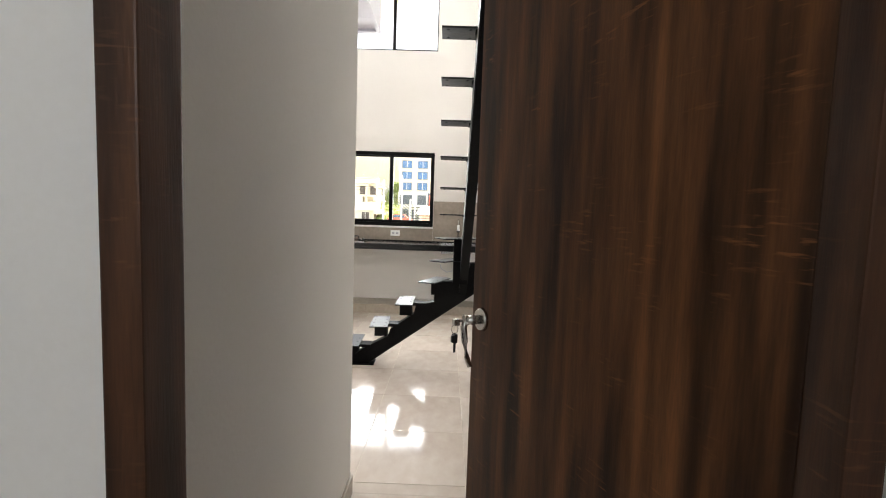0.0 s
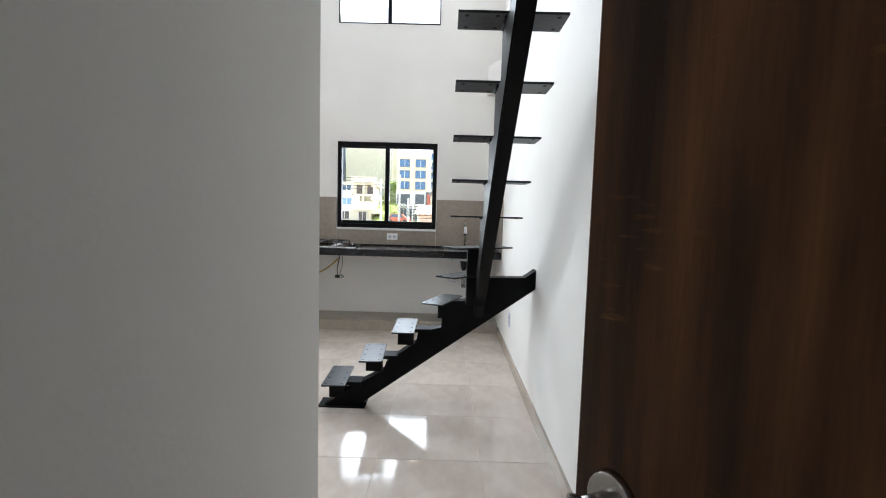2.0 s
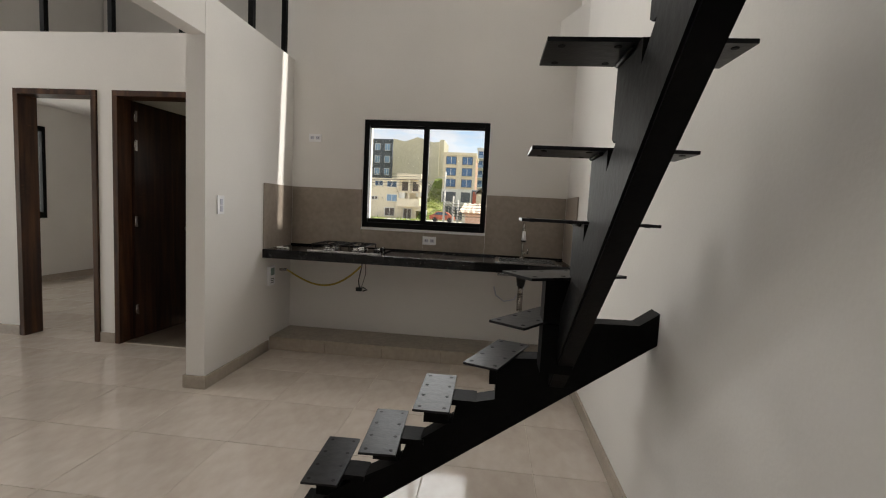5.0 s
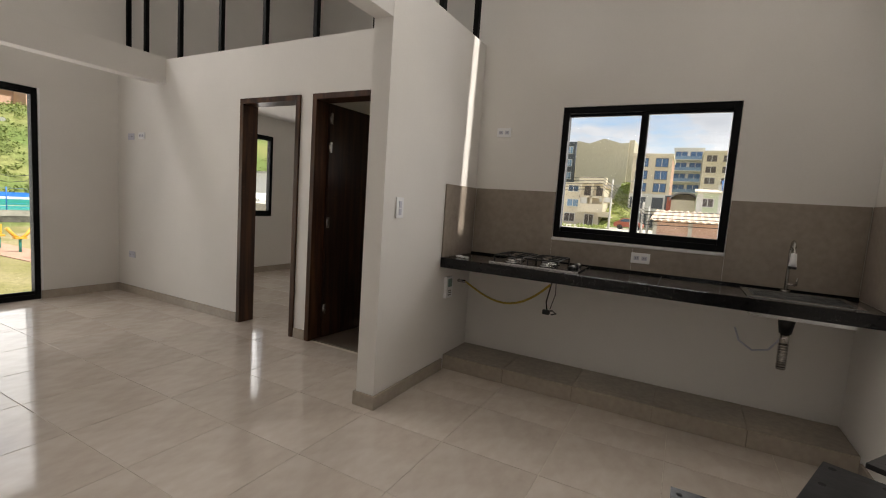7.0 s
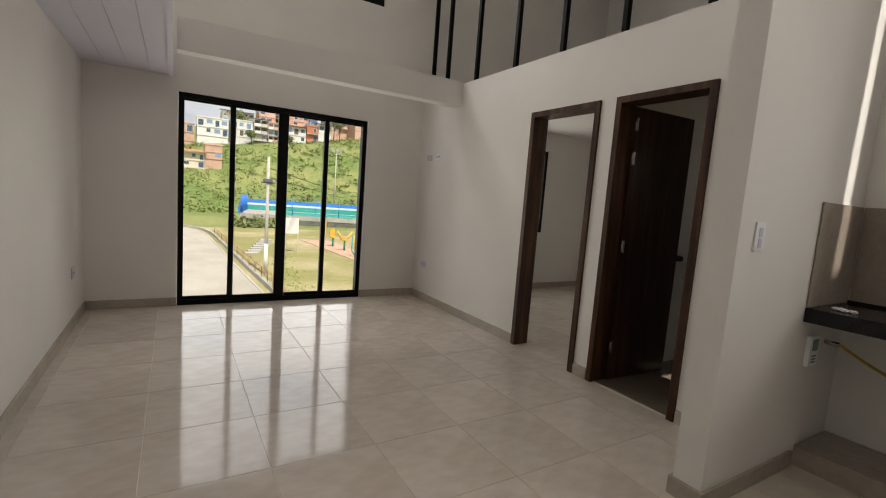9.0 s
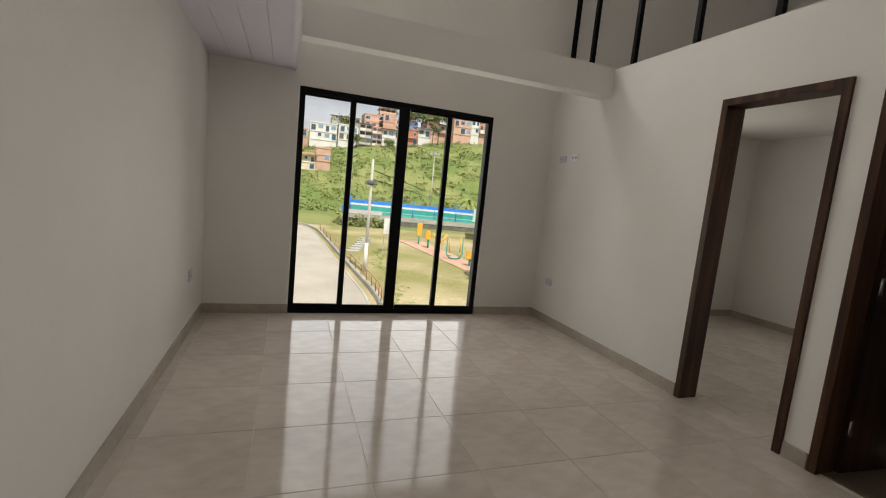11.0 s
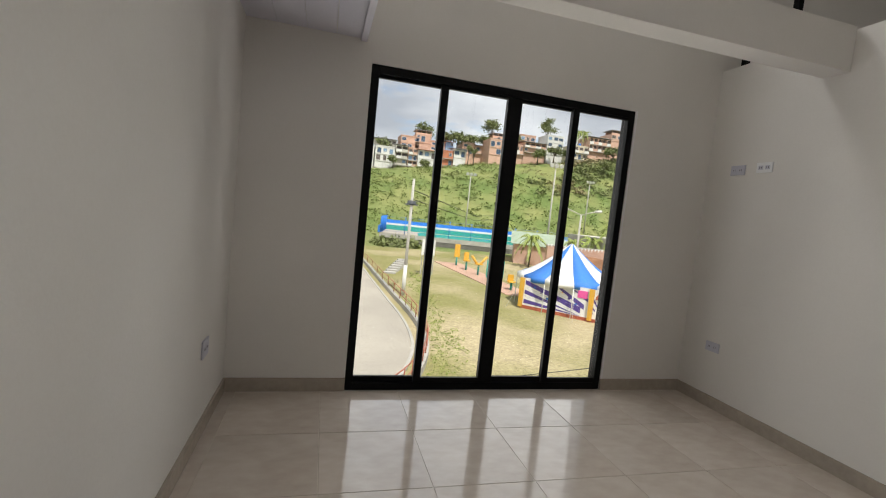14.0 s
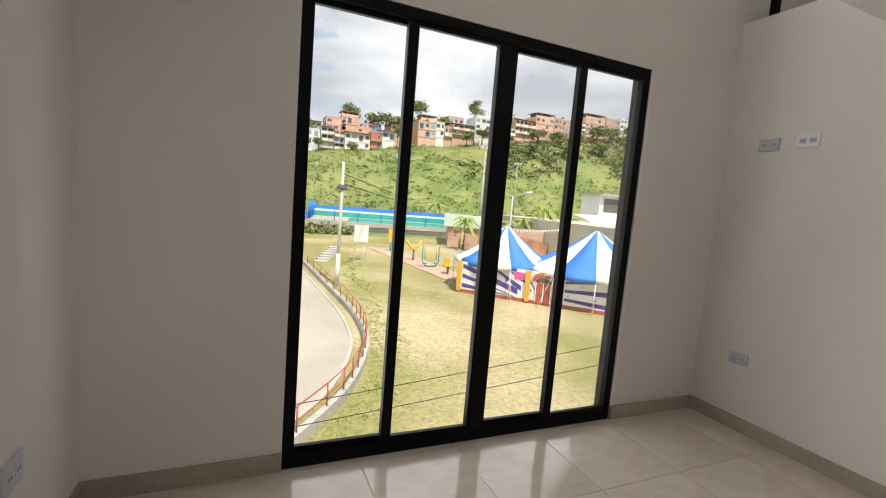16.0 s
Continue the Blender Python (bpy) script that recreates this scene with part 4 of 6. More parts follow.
for k in range(7):
    part("step", (-41.6 - k * 1.05, 7.9 + k * 0.36, GZ - 0.05), (-40.9 - k * 1.05, 8.9 + k * 0.36, GZ + 0.12 + 0.07 * k), KERB, steps)

# pool behind a stone base
pool = thing("swimming_pool", (-78, 25, GZ), "green outdoor pool with a blue wall and stone base", "pool")
pm = pose(-76, 26, 0, 0, 0, -12)
Mesh().box((-7, -14, GZ - 0.5), (5.0, 13, GZ + 0.75), m=pm).done("base", STONE, pool)
Mesh().box((-7, -14, GZ + 0.752), (5.05, 13, GZ + 1.35), m=pm).done("parapet", KERB, pool)
Mesh().box((-7, -14, GZ + 1.352), (5.0, 13, GZ + 1.45), m=pm).done("deck", CONCRETE, pool)
Mesh().box((-4.6, -8, GZ + 1.452), (4.9, 12.8, GZ + 1.47), m=pm).done("water", WATER, pool)
Mesh().box((-7.2, -14, GZ + 1.452), (-6.9, 28, GZ + 3.2), m=pm).box((-7.2, -14.3, GZ + 1.452), (5, -14.0, GZ + 2.5), m=pm).done("blue_wall", BLUE, pool)
Mesh().box((-6.89, -14, GZ + 2.3), (-6.5, 28, GZ + 2.62), m=pm).done("white_band", WHITER, pool)
Mesh().box((-6.89, -13.9, GZ + 1.452), (-6.4, 28, GZ + 2.3), m=pm).done("tiled_wall", WATER, pool)
for k in range(9):
    p = pm @ Vector((4.9, -13.6 + k * 3.5, 0))
    Mesh().tube([(p.x, p.y, GZ + 1.4), (p.x, p.y, GZ + 4.2)], 0.06, sides=6).done("fence_post", BLUE, pool)
wires = Mesh()
for k in range(6):
    a, b = pm @ Vector((4.9, -13.6, 0)), pm @ Vector((4.9, 14.4, 0))
    wires.tube([(a.x, a.y, GZ + 1.8 + k * 0.45), (b.x, b.y, GZ + 1.8 + k * 0.45)], 0.012, sides=4)
for k in range(24):
    p = pm @ Vector((4.9 - k * 0.5, -13.9, 0))
    wires.tube([(p.x, p.y, GZ + 1.4), (p.x, p.y, GZ + 4.0)], 0.045, sides=4)
wires.done("fence", BLUE, pool)


def flood_pole(x, y, h, lamps=3, arms=False):
    z = ground_z(x, y)
    e = thing("light_pole", (x, y, z), "tall pale floodlight pole beside the sports ground", "light pole", "light poles outside")
    Mesh().tube([(x, y, z), (x, y, z + h)], 0.16, sides=8, r_end=0.09).done("pole", POLE, e)
    if arms:
        for s2 in (-1, 1):
            Mesh().tube([(x, y, z + h), (x + 0.2 * s2, y + 1.5 * s2, z + h + 0.5)], 0.05, sides=6).done("arm", POLE, e)
            Mesh().tube([(x + 0.2 * s2, y + 1.5 * s2, z + h + 0.5), (x + 0.3 * s2, y + 2.2 * s2, z + h + 0.6)], 0.13, sides=8).done("lamp_head", WHITER, e)
    else:
        part("crossbar", (x - 0.06, y - 1.0, z + h), (x + 0.06, y + 1.0, z + h + 0.1), POLE, e)
        for k in range(lamps):
            yy = y - 0.8 + 1.6 * k / max(1, lamps - 1)
            Mesh().tube([(x + 0.35, yy, z + h + 0.25), (x, yy, z + h + 0.4)], 0.34, sides=10, r_end=0.2).done("lamp_head", WHITER, e)


flood_pole(-92, 31, 13.5)
flood_pole(-66, 36, 14)
flood_pole(-104, 66, 12.5)
flood_pole(-46, 29, 6.8, arms=True)

up_pole = thing("utility_pole", (-31.9, 8.0, GZ), "concrete utility pole with a white painted base", "utility pole")
Mesh().tube([(-31.9, 8.0, GZ), (-31.9, 8.0, GZ + 7.6)], 0.12, sides=10, r_end=0.08).done("pole", POLE, up_pole)
Mesh().tube([(-31.9, 8.0, GZ + 0.01), (-31.9, 8.0, GZ + 2.0)], 0.13, sides=10, r_end=0.125).done("white_base", WHITER, up_pole)
Mesh().box((-32.0, 7.6, GZ + 5.9), (-31.8, 8.4, GZ + 6.0)).box((-32.1, 7.75, GZ + 6.0), (-31.7, 8.25, GZ + 6.2)).done("bracket", DARKR, up_pole)
sign = thing("notice_board", (-42, 11.6, GZ), "white notice board on two posts in the grass", "sign")
part("board", (-42.05, 11.2, GZ + 1.7), (-41.95, 12.4, GZ + 3.1), WHITER, sign)
for yy in (11.25, 12.3):
    part("post", (-42.04, yy, GZ), (-41.96, yy + 0.06, GZ + 1.7), POLE, sign)
for k, (za, yb, zb) in enumerate(((-2.75, 34, 0), (-3.2, 34, 0))):
    pts = [(-13.5 + 0.16 * (y + 2), y, za + 0.17 * (y - 4) + 0.0012 * (y - 4) ** 2) for y in range(-22, yb + 1, 2)]
    tagged(Mesh().tube(pts, 0.009, sides=5).done("overhead_cable", RUBBER), "thin black overhead cable across the view", "cable", "overhead cables")
for za in (-3.15, -3.55):
    tagged(Mesh().tube([(-9.6, -4, za - 1.9), (-10.2, 4, za - 0.75), (-10.8, 12, za + 0.6), (-11.5, 24, za + 3.0)], 0.026, sides=6).done("overhead_cable", TEAL), "thick green overhead cable across the view", "cable", "overhead cables")
for za in (1.2, 0.6):
    tagged(Mesh().tube([(-31.9, 8, za + 1.2), (-60, 22, za - 0.2), (-92, 42, za + 0.8)], 0.03, sides=5).done("overhead_cable", RUBBER), "thin black overhead cable across the view", "cable", "overhead cables")

# outdoor gym
structure(Mesh().prism([(-52, 15.0), (-34, 16.2), (-33.4, 18.6), (-51.6, 18.0)], GZ - 0.05, GZ + 0.06, "z").done("pavement", PAVER), "pinkish paved strip of the outdoor gym", "pavement")


def gym_machine(x, y, tall, form):
    """An outdoor exercise machine: a backboard, swinging arms, a U-frame or a low seat."""
    e = thing("exercise_machine", (x, y, GZ + 0.06), "orange and teal outdoor exercise machine", "exercise machine", "outdoor gym machines")
    z = GZ + 0.06
    if form == "board":
        Mesh().tube([(x, y, z), (x, y, z + 0.9)], 0.09, sides=8).done("post", TEAL, e)
        part("backboard", (x - 0.06, y - 0.3, z + 0.9), (x + 0.06, y + 0.3, z + tall), YELLOW, e, 0.04)
    elif form == "arms":
        Mesh().tube([(x, y, z), (x, y, z + tall * 0.6)], 0.09, sides=8).done("post", TEAL, e)
        for s2 in (-1, 1):
            Mesh().tube([(x, y, z + tall * 0.55), (x, y + 0.35 * s2, z + tall * 0.7), (x, y + 0.75 * s2, z + tall)], 0.09, sides=8, r_end=0.13).done("arm", YELLOW, e)
        part("seat", (x - 0.25, y - 0.35, z + tall * 0.55), (x + 0.25, y + 0.35, z + tall * 0.62), YELLOW, e, 0.02)
    elif form == "frame":
        Mesh().tube([(x, y - 0.75, z + tall), (x, y - 0.75, z + 0.5), (x, y - 0.5, z + 0.12), (x, y, z + 0.05), (x, y + 0.5, z + 0.12), (x, y + 0.75, z + 0.5), (x, y + 0.75, z + tall)], 0.06, sides=8).done("frame", TEAL, e)
        for s2 in (-1, 1):
            Mesh().tube([(x, y + 0.55 * s2, z + tall), (x, y + 0.5 * s2, z + tall * 0.35)], 0.06, sides=8).done("swing_arm", YELLOW, e)
            part("footrest", (x - 0.2, y + 0.5 * s2 - 0.12, z + 0.28), (x + 0.2, y + 0.5 * s2 + 0.12, z + 0.36), TEAL, e, 0.01)
    else:
        Mesh().tube([(x, y, z), (x, y, z + tall * 0.5)], 0.10, sides=8).done("post", TEAL, e)
        part("seat", (x - 0.25, y - 0.3, z + tall * 0.5), (x + 0.25, y + 0.3, z + tall * 0.58), YELLOW, e, 0.02)
        part("backrest", (x - 0.3, y - 0.25, z + tall * 0.58), (x - 0.2, y + 0.25, z + tall), YELLOW, e, 0.02)


for x, y, h, form in ((-49.5, 16.8, 2.3, "board"), (-46.3, 16.9, 1.8, "seat"), (-43.2, 17.1, 1.8, "arms"), (-39.2, 17.2, 1.9, "frame"), (-36.0, 17.4, 1.2, "seat")):
    gym_machine(x, y, h, form)


# circus tents
def tent(cx, cy, r, eave, apex, gores, turn, label):
    e = thing("circus_tent", (cx, cy, GZ), label, "tent", "circus tents")
    def ring(k, rad, z, sag=0.0):
        a = turn + k * math.tau / (gores * 2)
        rr = rad * (1 - (0.035 if k % 2 else 0))
        return Vector((cx + rr * math.cos(a), cy + rr * math.sin(a), z - (sag if k % 2 else 0)))
    for g in range(gores):
        bm = bmesh.new()
        cols = []
        for k in (2 * g, 2 * g + 1, 2 * g + 2):
            line = []
            for j in range(7):
                u = j / 6
                rad = r * (0.03 + 0.97 * u)
                z = GZ + eave + (apex - eave) * ((1 - u) ** 1.35) - (0.06 if k % 2 else 0) * u
                line.append(bm.verts.new(ring(k, rad, z)))
            line.append(bm.verts.new(ring(k, r * 1.0, GZ + eave - 0.28, 0.12)))
            cols.append(line)
        for a, b in zip(cols, cols[1:]):
            for j in range(7):
                bm.faces.new((a[j], a[j + 1], b[j + 1], b[j])).smooth = True
        me = bpy.data.meshes.new("gore")
        bm.to_mesh(me)
        bm.free()
        me.materials.append(CANVAS_B if g % 2 else CANVAS_W)
        ob = adopt(new("gore", me), e)
        so = ob.modifiers.new("thick", "SOLIDIFY")
        so.thickness = 0.02
    for k in range(gores):
        a = turn + k * math.tau / gores
        c, s2 = math.cos(a), math.sin(a)
        Mesh().tube([(cx + r * 0.99 * c, cy + r * 0.99 * s2, GZ), (cx + r * 0.99 * c, cy + r * 0.99 * s2, GZ + eave - 0.02)], 0.03, sides=6).done("pole", WHITER, e)
        if k % 2:
            Mesh().tube([(cx + r * 1.32 * c, cy + r * 1.32 * s2, GZ), (cx + r * 0.99 * c, cy + r * 0.99 * s2, GZ + eave - 0.05)], 0.012, sides=4).done("guy_rope", WHITER, e)
    return e


tent(-30.4, 19.0, 3.45, 2.15, 4.4, 12, 0.1, "blue and white striped circus tent over painted walls")
tent(-26.8, 23.6, 4.7, 2.15, 4.6, 12, 0.35, "larger blue and white striped circus tent with stars")
tent(-31.5, 33.0, 3.2, 2.0, 4.0, 12, 0.2, "distant white and blue circus tent")

# painted front wall under the tents
front_m = pose(-29.9, 15.4, GZ, 0, 0, 43.7)
show = thing("painted_tent_wall", (-26.3, 18.8, GZ), "white tent wall with purple rays and stars", "tent wall")


def on_front(poly, d0, d1, name, mat):
    """A flat shape on the front wall; outline along the wall and up."""
    me2 = Mesh().prism(poly, -d1, -d0, "y")
    bmesh.ops.transform(me2.bm, matrix=front_m, verts=me2.bm.verts[:])
    return me2.done(name, mat, show)


def clip_u(poly, lo, hi):
    """Cuts an outline to lo..hi along the wall."""
    for lim, sg in ((lo, 1), (hi, -1)):
        out = []
        for p, q in zip(poly, poly[1:] + poly[:1]):
            dp, dq = sg * (p[0] - lim), sg * (q[0] - lim)
            if dp >= 0:
                out.append(p)
            if dp * dq < 0:
                u = dp / (dp - dq)
                out.append((lim, p[1] + (q[1] - p[1]) * u))
        poly = out
        if len(poly) < 3:
            return []
    return poly


on_front([(0, 0.22), (9.9, 0.22), (9.9, 2.0), (0, 2.0)], -0.05, 0.0, "canvas", CANVAS_W)
on_front([(0, 0), (9.9, 0), (9.9, 0.22), (0, 0.22)], -0.06, 0.012, "base_band", RED)
V0, V1 = 0.23, 1.98


def band(u_a, v_a, u_b, v_b, th_a, th_b, lo, hi):
    """A purple ray from a to b, cut to the panel."""
    poly = clip_u([(u_a, v_a - th_a), (u_b, v_b - th_b), (u_b, v_b + th_b), (u_a, v_a + th_a)], lo, hi)
    poly = [(u, min(V1, max(V0, v))) for u, v in poly]
    if len(poly) > 2 and max(p[1] for p in poly) - min(p[1] for p in poly) > 0.05:
        on_front(poly, 0.001, 0.008, "ray", PURPLE)


for k in range(3):
    band(0.1, 1.15 - k * 0.62 + 0.62, 4.0, -0.05 - k * 0.62 + 0.62, 0.13, 0.19, 0.25, 3.9)
band(2.2, 2.0, 4.2, 0.75, 0.16, 0.16, 2.2, 4.1)
band(3.0, 2.1, 4.4, 1.2, 0.10, 0.10, 3.0, 4.3)
for k, a in enumerate((2.75, 2.45, 2.15, 1.85, 1.30, 1.0, 0.7, 0.4)):
    c, s2 = math.cos(a), math.sin(a)
    band(5.35 + 0.75 * c, 0.25 + 0.75 * s2, 5.35 + 2.2 * c, 0.25 + 2.2 * s2, 0.05, 0.17, 4.45, 6.35)
for k in range(3):
    band(6.7, 0.55 + k * 0.5, 9.9, 0.35 + k * 0.85, 0.08, 0.17, 6.7, 9.88)
for k in range(16):
    u, v = (0.45 + 0.45 * k, 1.75 - 0.28 * (k % 4)) if k < 8 else (6.9 + 0.38 * (k - 8), 0.75 + 0.33 * (k % 4))
    r0 = 0.13 - 0.03 * (k % 3)
    on_front([(u + (r0 if q % 2 == 0 else r0 * 0.42) * math.cos(q * math.pi / 6), v + (r0 if q % 2 == 0 else r0 * 0.42) * math.sin(q * math.pi / 6)) for q in range(12)], 0.009, 0.016, "star", YELLOW if k in (5, 10) else (CANVAS_B if k % 2 else PURPLE))
for u in (0.05, 4.5, 6.4):
    on_front([(u - 0.13, 0.1), (u + 0.13, 0.1), (u + 0.15, 2.0), (u - 0.15, 2.0)], 0.012, 0.14, "column", YELLOW)
on_front([(3.65, 1.35), (4.25, 1.35), (4.25, 1.8), (3.65, 1.8)], 0.012, 0.03, "pink_banner", PINK)
on_front([(4.95, 0.12), (5.95, 0.12), (5.95, 1.35), (4.95, 1.35)], 0.02, 0.06, "gate_door", RED)
for u in (5.0, 5.45, 5.9):
    on_front([(u - 0.03, 0.14), (u + 0.03, 0.14), (u + 0.03, 1.33), (u - 0.03, 1.33)], 0.061, 0.075, "gate_bar", CANVAS_W)
# Dark infill: shade under the gate arch is put into the colour.
on_front([(5.45 + 0.5 * math.cos(q * math.pi / 10), 1.36 + 0.28 * math.sin(q * math.pi / 10)) for q in range(11)], 0.02, 0.05, "dark_arch", SHADE)
on_front([(5.45 + 0.72 * math.cos(q * math.pi / 12), 1.42 + 0.55 * math.sin(q * math.pi / 12)) for q in range(13)] + [(5.45 - 0.52 * math.cos(q * math.pi / 12), 1.42 + 0.30 * math.sin(q * math.pi / 12)) for q in range(13)], 0.051, 0.09, "gate_arch", RED)
for k in range(5):
    u = 5.45 - 0.36 + k * 0.18
    v = 1.80 + 0.07 * math.cos((k - 2) * 0.6)
    on_front([(u - 0.05, v - 0.06), (u + 0.05, v - 0.06), (u + 0.05, v + 0.06), (u - 0.05, v + 0.06)], 0.091, 0.098, "letter_bar", YELLOW)

# walls and stands behind the tents
bwall = thing("brick_wall", (-46, 33, GZ), "long low orange brick wall behind the tents", "wall")
Mesh().prism([(-51, 28.0), (-50.6, 28.0), (-44.6, 62), (-45, 62)], GZ, GZ + 3.0, "z").done("wall", BRICK, bwall)
Mesh().prism([(-51.05, 28.0), (-50.55, 28.0), (-44.55, 62), (-45.05, 62)], GZ + 3.0, GZ + 3.12, "z").done("coping", KERB, bwall)
annexe = thing("changing_rooms", (-58, 30, GZ), "orange brick changing rooms with a pale green sheet roof", "building")
Mesh().prism([(-66, 30.5), (-57.2, 26.8), (-53.4, 32.0), (-62, 36)], GZ, GZ + 2.6, "z").done("wall", BRICK, annexe)
rf = bmesh.new()
prev = None
for k in range(31):
    u = k / 30
    p0, p1 = Vector((-66.4, 30.2, GZ + 3.9)).lerp(Vector((-57.2, 26.2, GZ + 2.55)), u), Vector((-62.2, 36.4, GZ + 3.9)).lerp(Vector((-52.9, 32.2, GZ + 2.55)), u)
    dz = Vector((0, 0, 0.06 * (k % 2)))
    cur = (rf.verts.new(p0 + dz), rf.verts.new(p1 + dz))
    if prev:
        rf.faces.new((prev[0], cur[0], cur[1], prev[1]))
    prev = cur
me = bpy.data.meshes.new("roof")
rf.to_mesh(me)
rf.free()
me.materials.append(SHEET)
adopt(new("roof", me), annexe).modifiers.new("thick", "SOLIDIFY").thickness = 0.06
Mesh().box((-0.03, -0.5, 0), (0.03, 0.5, 2.0), m=pose(-56.0, 28.35, GZ, 0, 0, 54)).done("door", CREAM, annexe)
stand = thing("stone_terrace", (-44, 36, GZ), "brown brick ramp beside grey stone terraces", "terrace")
Mesh().prism([(28.5, GZ), (38.5, GZ), (38.5, GZ + 0.35), (36.8, GZ + 1.35), (33.0, GZ + 2.2), (28.5, GZ + 2.5)], -49.0, -48.2, "x").done("ramp_wall", CLAY, stand)
for k in range(5):
    Mesh().box((-48.0 - k * 0.4, 36.5, GZ), (-47.6 - k * 0.4, 56, GZ + 0.42 * (k + 1))).done("tier", STONE, stand)
pav = thing("pavilion", (-50, 46, GZ), "white two-level pavilion, front shade painted as dark surfaces", "pavilion")
# Lower wall and upper panel are coloured dark in place of shade.
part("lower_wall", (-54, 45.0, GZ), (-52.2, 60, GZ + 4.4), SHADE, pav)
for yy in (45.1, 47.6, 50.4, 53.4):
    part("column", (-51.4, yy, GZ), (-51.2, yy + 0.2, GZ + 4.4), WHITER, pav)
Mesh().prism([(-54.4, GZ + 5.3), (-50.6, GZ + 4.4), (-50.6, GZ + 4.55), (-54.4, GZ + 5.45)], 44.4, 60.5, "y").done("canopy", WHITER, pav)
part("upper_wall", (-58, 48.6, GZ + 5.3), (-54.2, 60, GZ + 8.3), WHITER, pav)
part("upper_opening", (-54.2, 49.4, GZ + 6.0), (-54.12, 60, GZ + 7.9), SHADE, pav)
part("upper_roof", (-58.5, 48.2, GZ + 8.3), (-53.4, 60.4, GZ + 8.55), KERB, pav)
flags = Mesh()
for (ax0, ay0, az0), (bx0, by0, bz0), n in (((-47.0, 26.0, 3.4), (-44.5, 38.0, 4.2), 34), ((-44.5, 36.0, 4.6), (-45.0, 52.0, 7.2), 40), ((-44.0, 36.0, 3.3), (-44.0, 50.0, 5.2), 34)):
    for k in range(n):
        u = k / (n - 1)
        p = Vector((ax0 + (bx0 - ax0) * u, ay0 + (by0 - ay0) * u, GZ + az0 + (bz0 - az0) * u - 0.5 * math.sin(math.pi * u)))
        flags.prism([(p.y, p.z), (p.y + 0.25, p.z + 0.02), (p.y + 0.12, p.z - 0.3)], p.x, p.x + 0.01, "x")
tagged(flags.done("bunting", CANVAS_W), "string of small white flags above the tents", "bunting", kind="stuff")



def palm(x, y, h, crown):
    z = ground_z(x, y)
    e = thing("palm_tree", (x, y, z), "green palm tree with drooping fronds", "palm", "palms outside")
    Mesh().tube([(x, y, z), (x + 0.1, y + 0.05, z + h * 0.5), (x, y + 0.1, z + h)], 0.13, sides=8, r_end=0.08).done("trunk", BARK, e)
    fr = bmesh.new()
    for k in range(18):
        a = k * 2.399 + x
        up_a = 0.95 - 0.075 * k
        ln = crown * (0.8 + 0.3 * ((k * 7) % 5) / 5)
        prev = None
        for j in range(9):
            u = j / 8
            d = ln * u
            c = Vector((x + math.cos(a) * d * 0.9, y + 0.1 + math.sin(a) * d * 0.9, z + h + ln * (up_a * u - 0.95 * u * u)))
            side = Vector((-math.sin(a), math.cos(a), 0))
            if prev is not None:
                for s2 in (-1, 1):
                    tip = c + side * s2 * ln * 0.24 * (1 - 0.65 * u) + Vector((math.cos(a), math.sin(a), 0)) * ln * 0.1 - Vector((0, 0, ln * 0.13))
                    fr.faces.new([fr.verts.new(v) for v in (prev, c, tip)])
            prev = c
    me = bpy.data.meshes.new("fronds")
    fr.to_mesh(me)
    fr.free()
    me.materials.append(PALM)
    adopt(new("fronds", me), e)


for x, y, h, c in ((-52, 37.5, 5.6, 3.0), (-53, 27.0, 3.6, 2.4), (-52.5, 32.5, 3.6, 2.2), (-52, 41.5, 4.4, 2.8), (-53, 35.2, 4.0, 2.4), (-52, 46.5, 4.2, 2.6), (-84, 36, 4.8, 3.0), (-142, 81, 9, 2.6), (-142, 83.4, 10.5, 2.6), (-142, 85.6, 10, 2.6)):
    palm(x, y, h, c)


def tree(x, y, h, r, seed, z=None):
    z = ground_z(x, y) if z is None else z
    rnd = random.Random(seed)
    e = thing("tree", (x, y, z), "leafy green tree with an uneven crown", "tree", "trees outside")
    t = Mesh().tube([(x, y, z - 0.3), (x + 0.15, y, z + h * 0.3), (x, y + 0.1, z + h * 0.6)], 0.07 * r + 0.1, sides=7, r_end=0.08)
    leaves = bmesh.new()
    for k in range(9):
        a, el = rnd.uniform(0, math.tau), rnd.uniform(0.1, 1.2)
        c = Vector((x + math.cos(a) * math.cos(el) * r * 0.7, y + math.sin(a) * math.cos(el) * r * 0.7, z + h * 0.62 + math.sin(el) * h * 0.32))
        t.tube([(x, y + 0.05, z + h * rnd.uniform(0.3, 0.55)), tuple(c)], 0.09, sides=5, r_end=0.03)
        for q in range(75):
            p = c + Vector((rnd.gauss(0, 1), rnd.gauss(0, 1), rnd.gauss(0, 0.7))) * r * 0.24
            d1 = Vector((rnd.uniform(-1, 1), rnd.uniform(-1, 1), rnd.uniform(-1, 1))).normalized() * r * 0.11
            d2 = d1.cross(Vector((rnd.uniform(-1, 1), rnd.uniform(-1, 1), 1))).normalized() * r * 0.08
            leaves.faces.new([leaves.verts.new(v) for v in (p - d1, p - d2, p + d1, p + d2)])
    t.done("trunk", BARK, e)
    me = bpy.data.meshes.new("crown")
    leaves.to_mesh(me)
    leaves.free()
    me.materials.append(LEAF)
    adopt(new("crown", me), e)


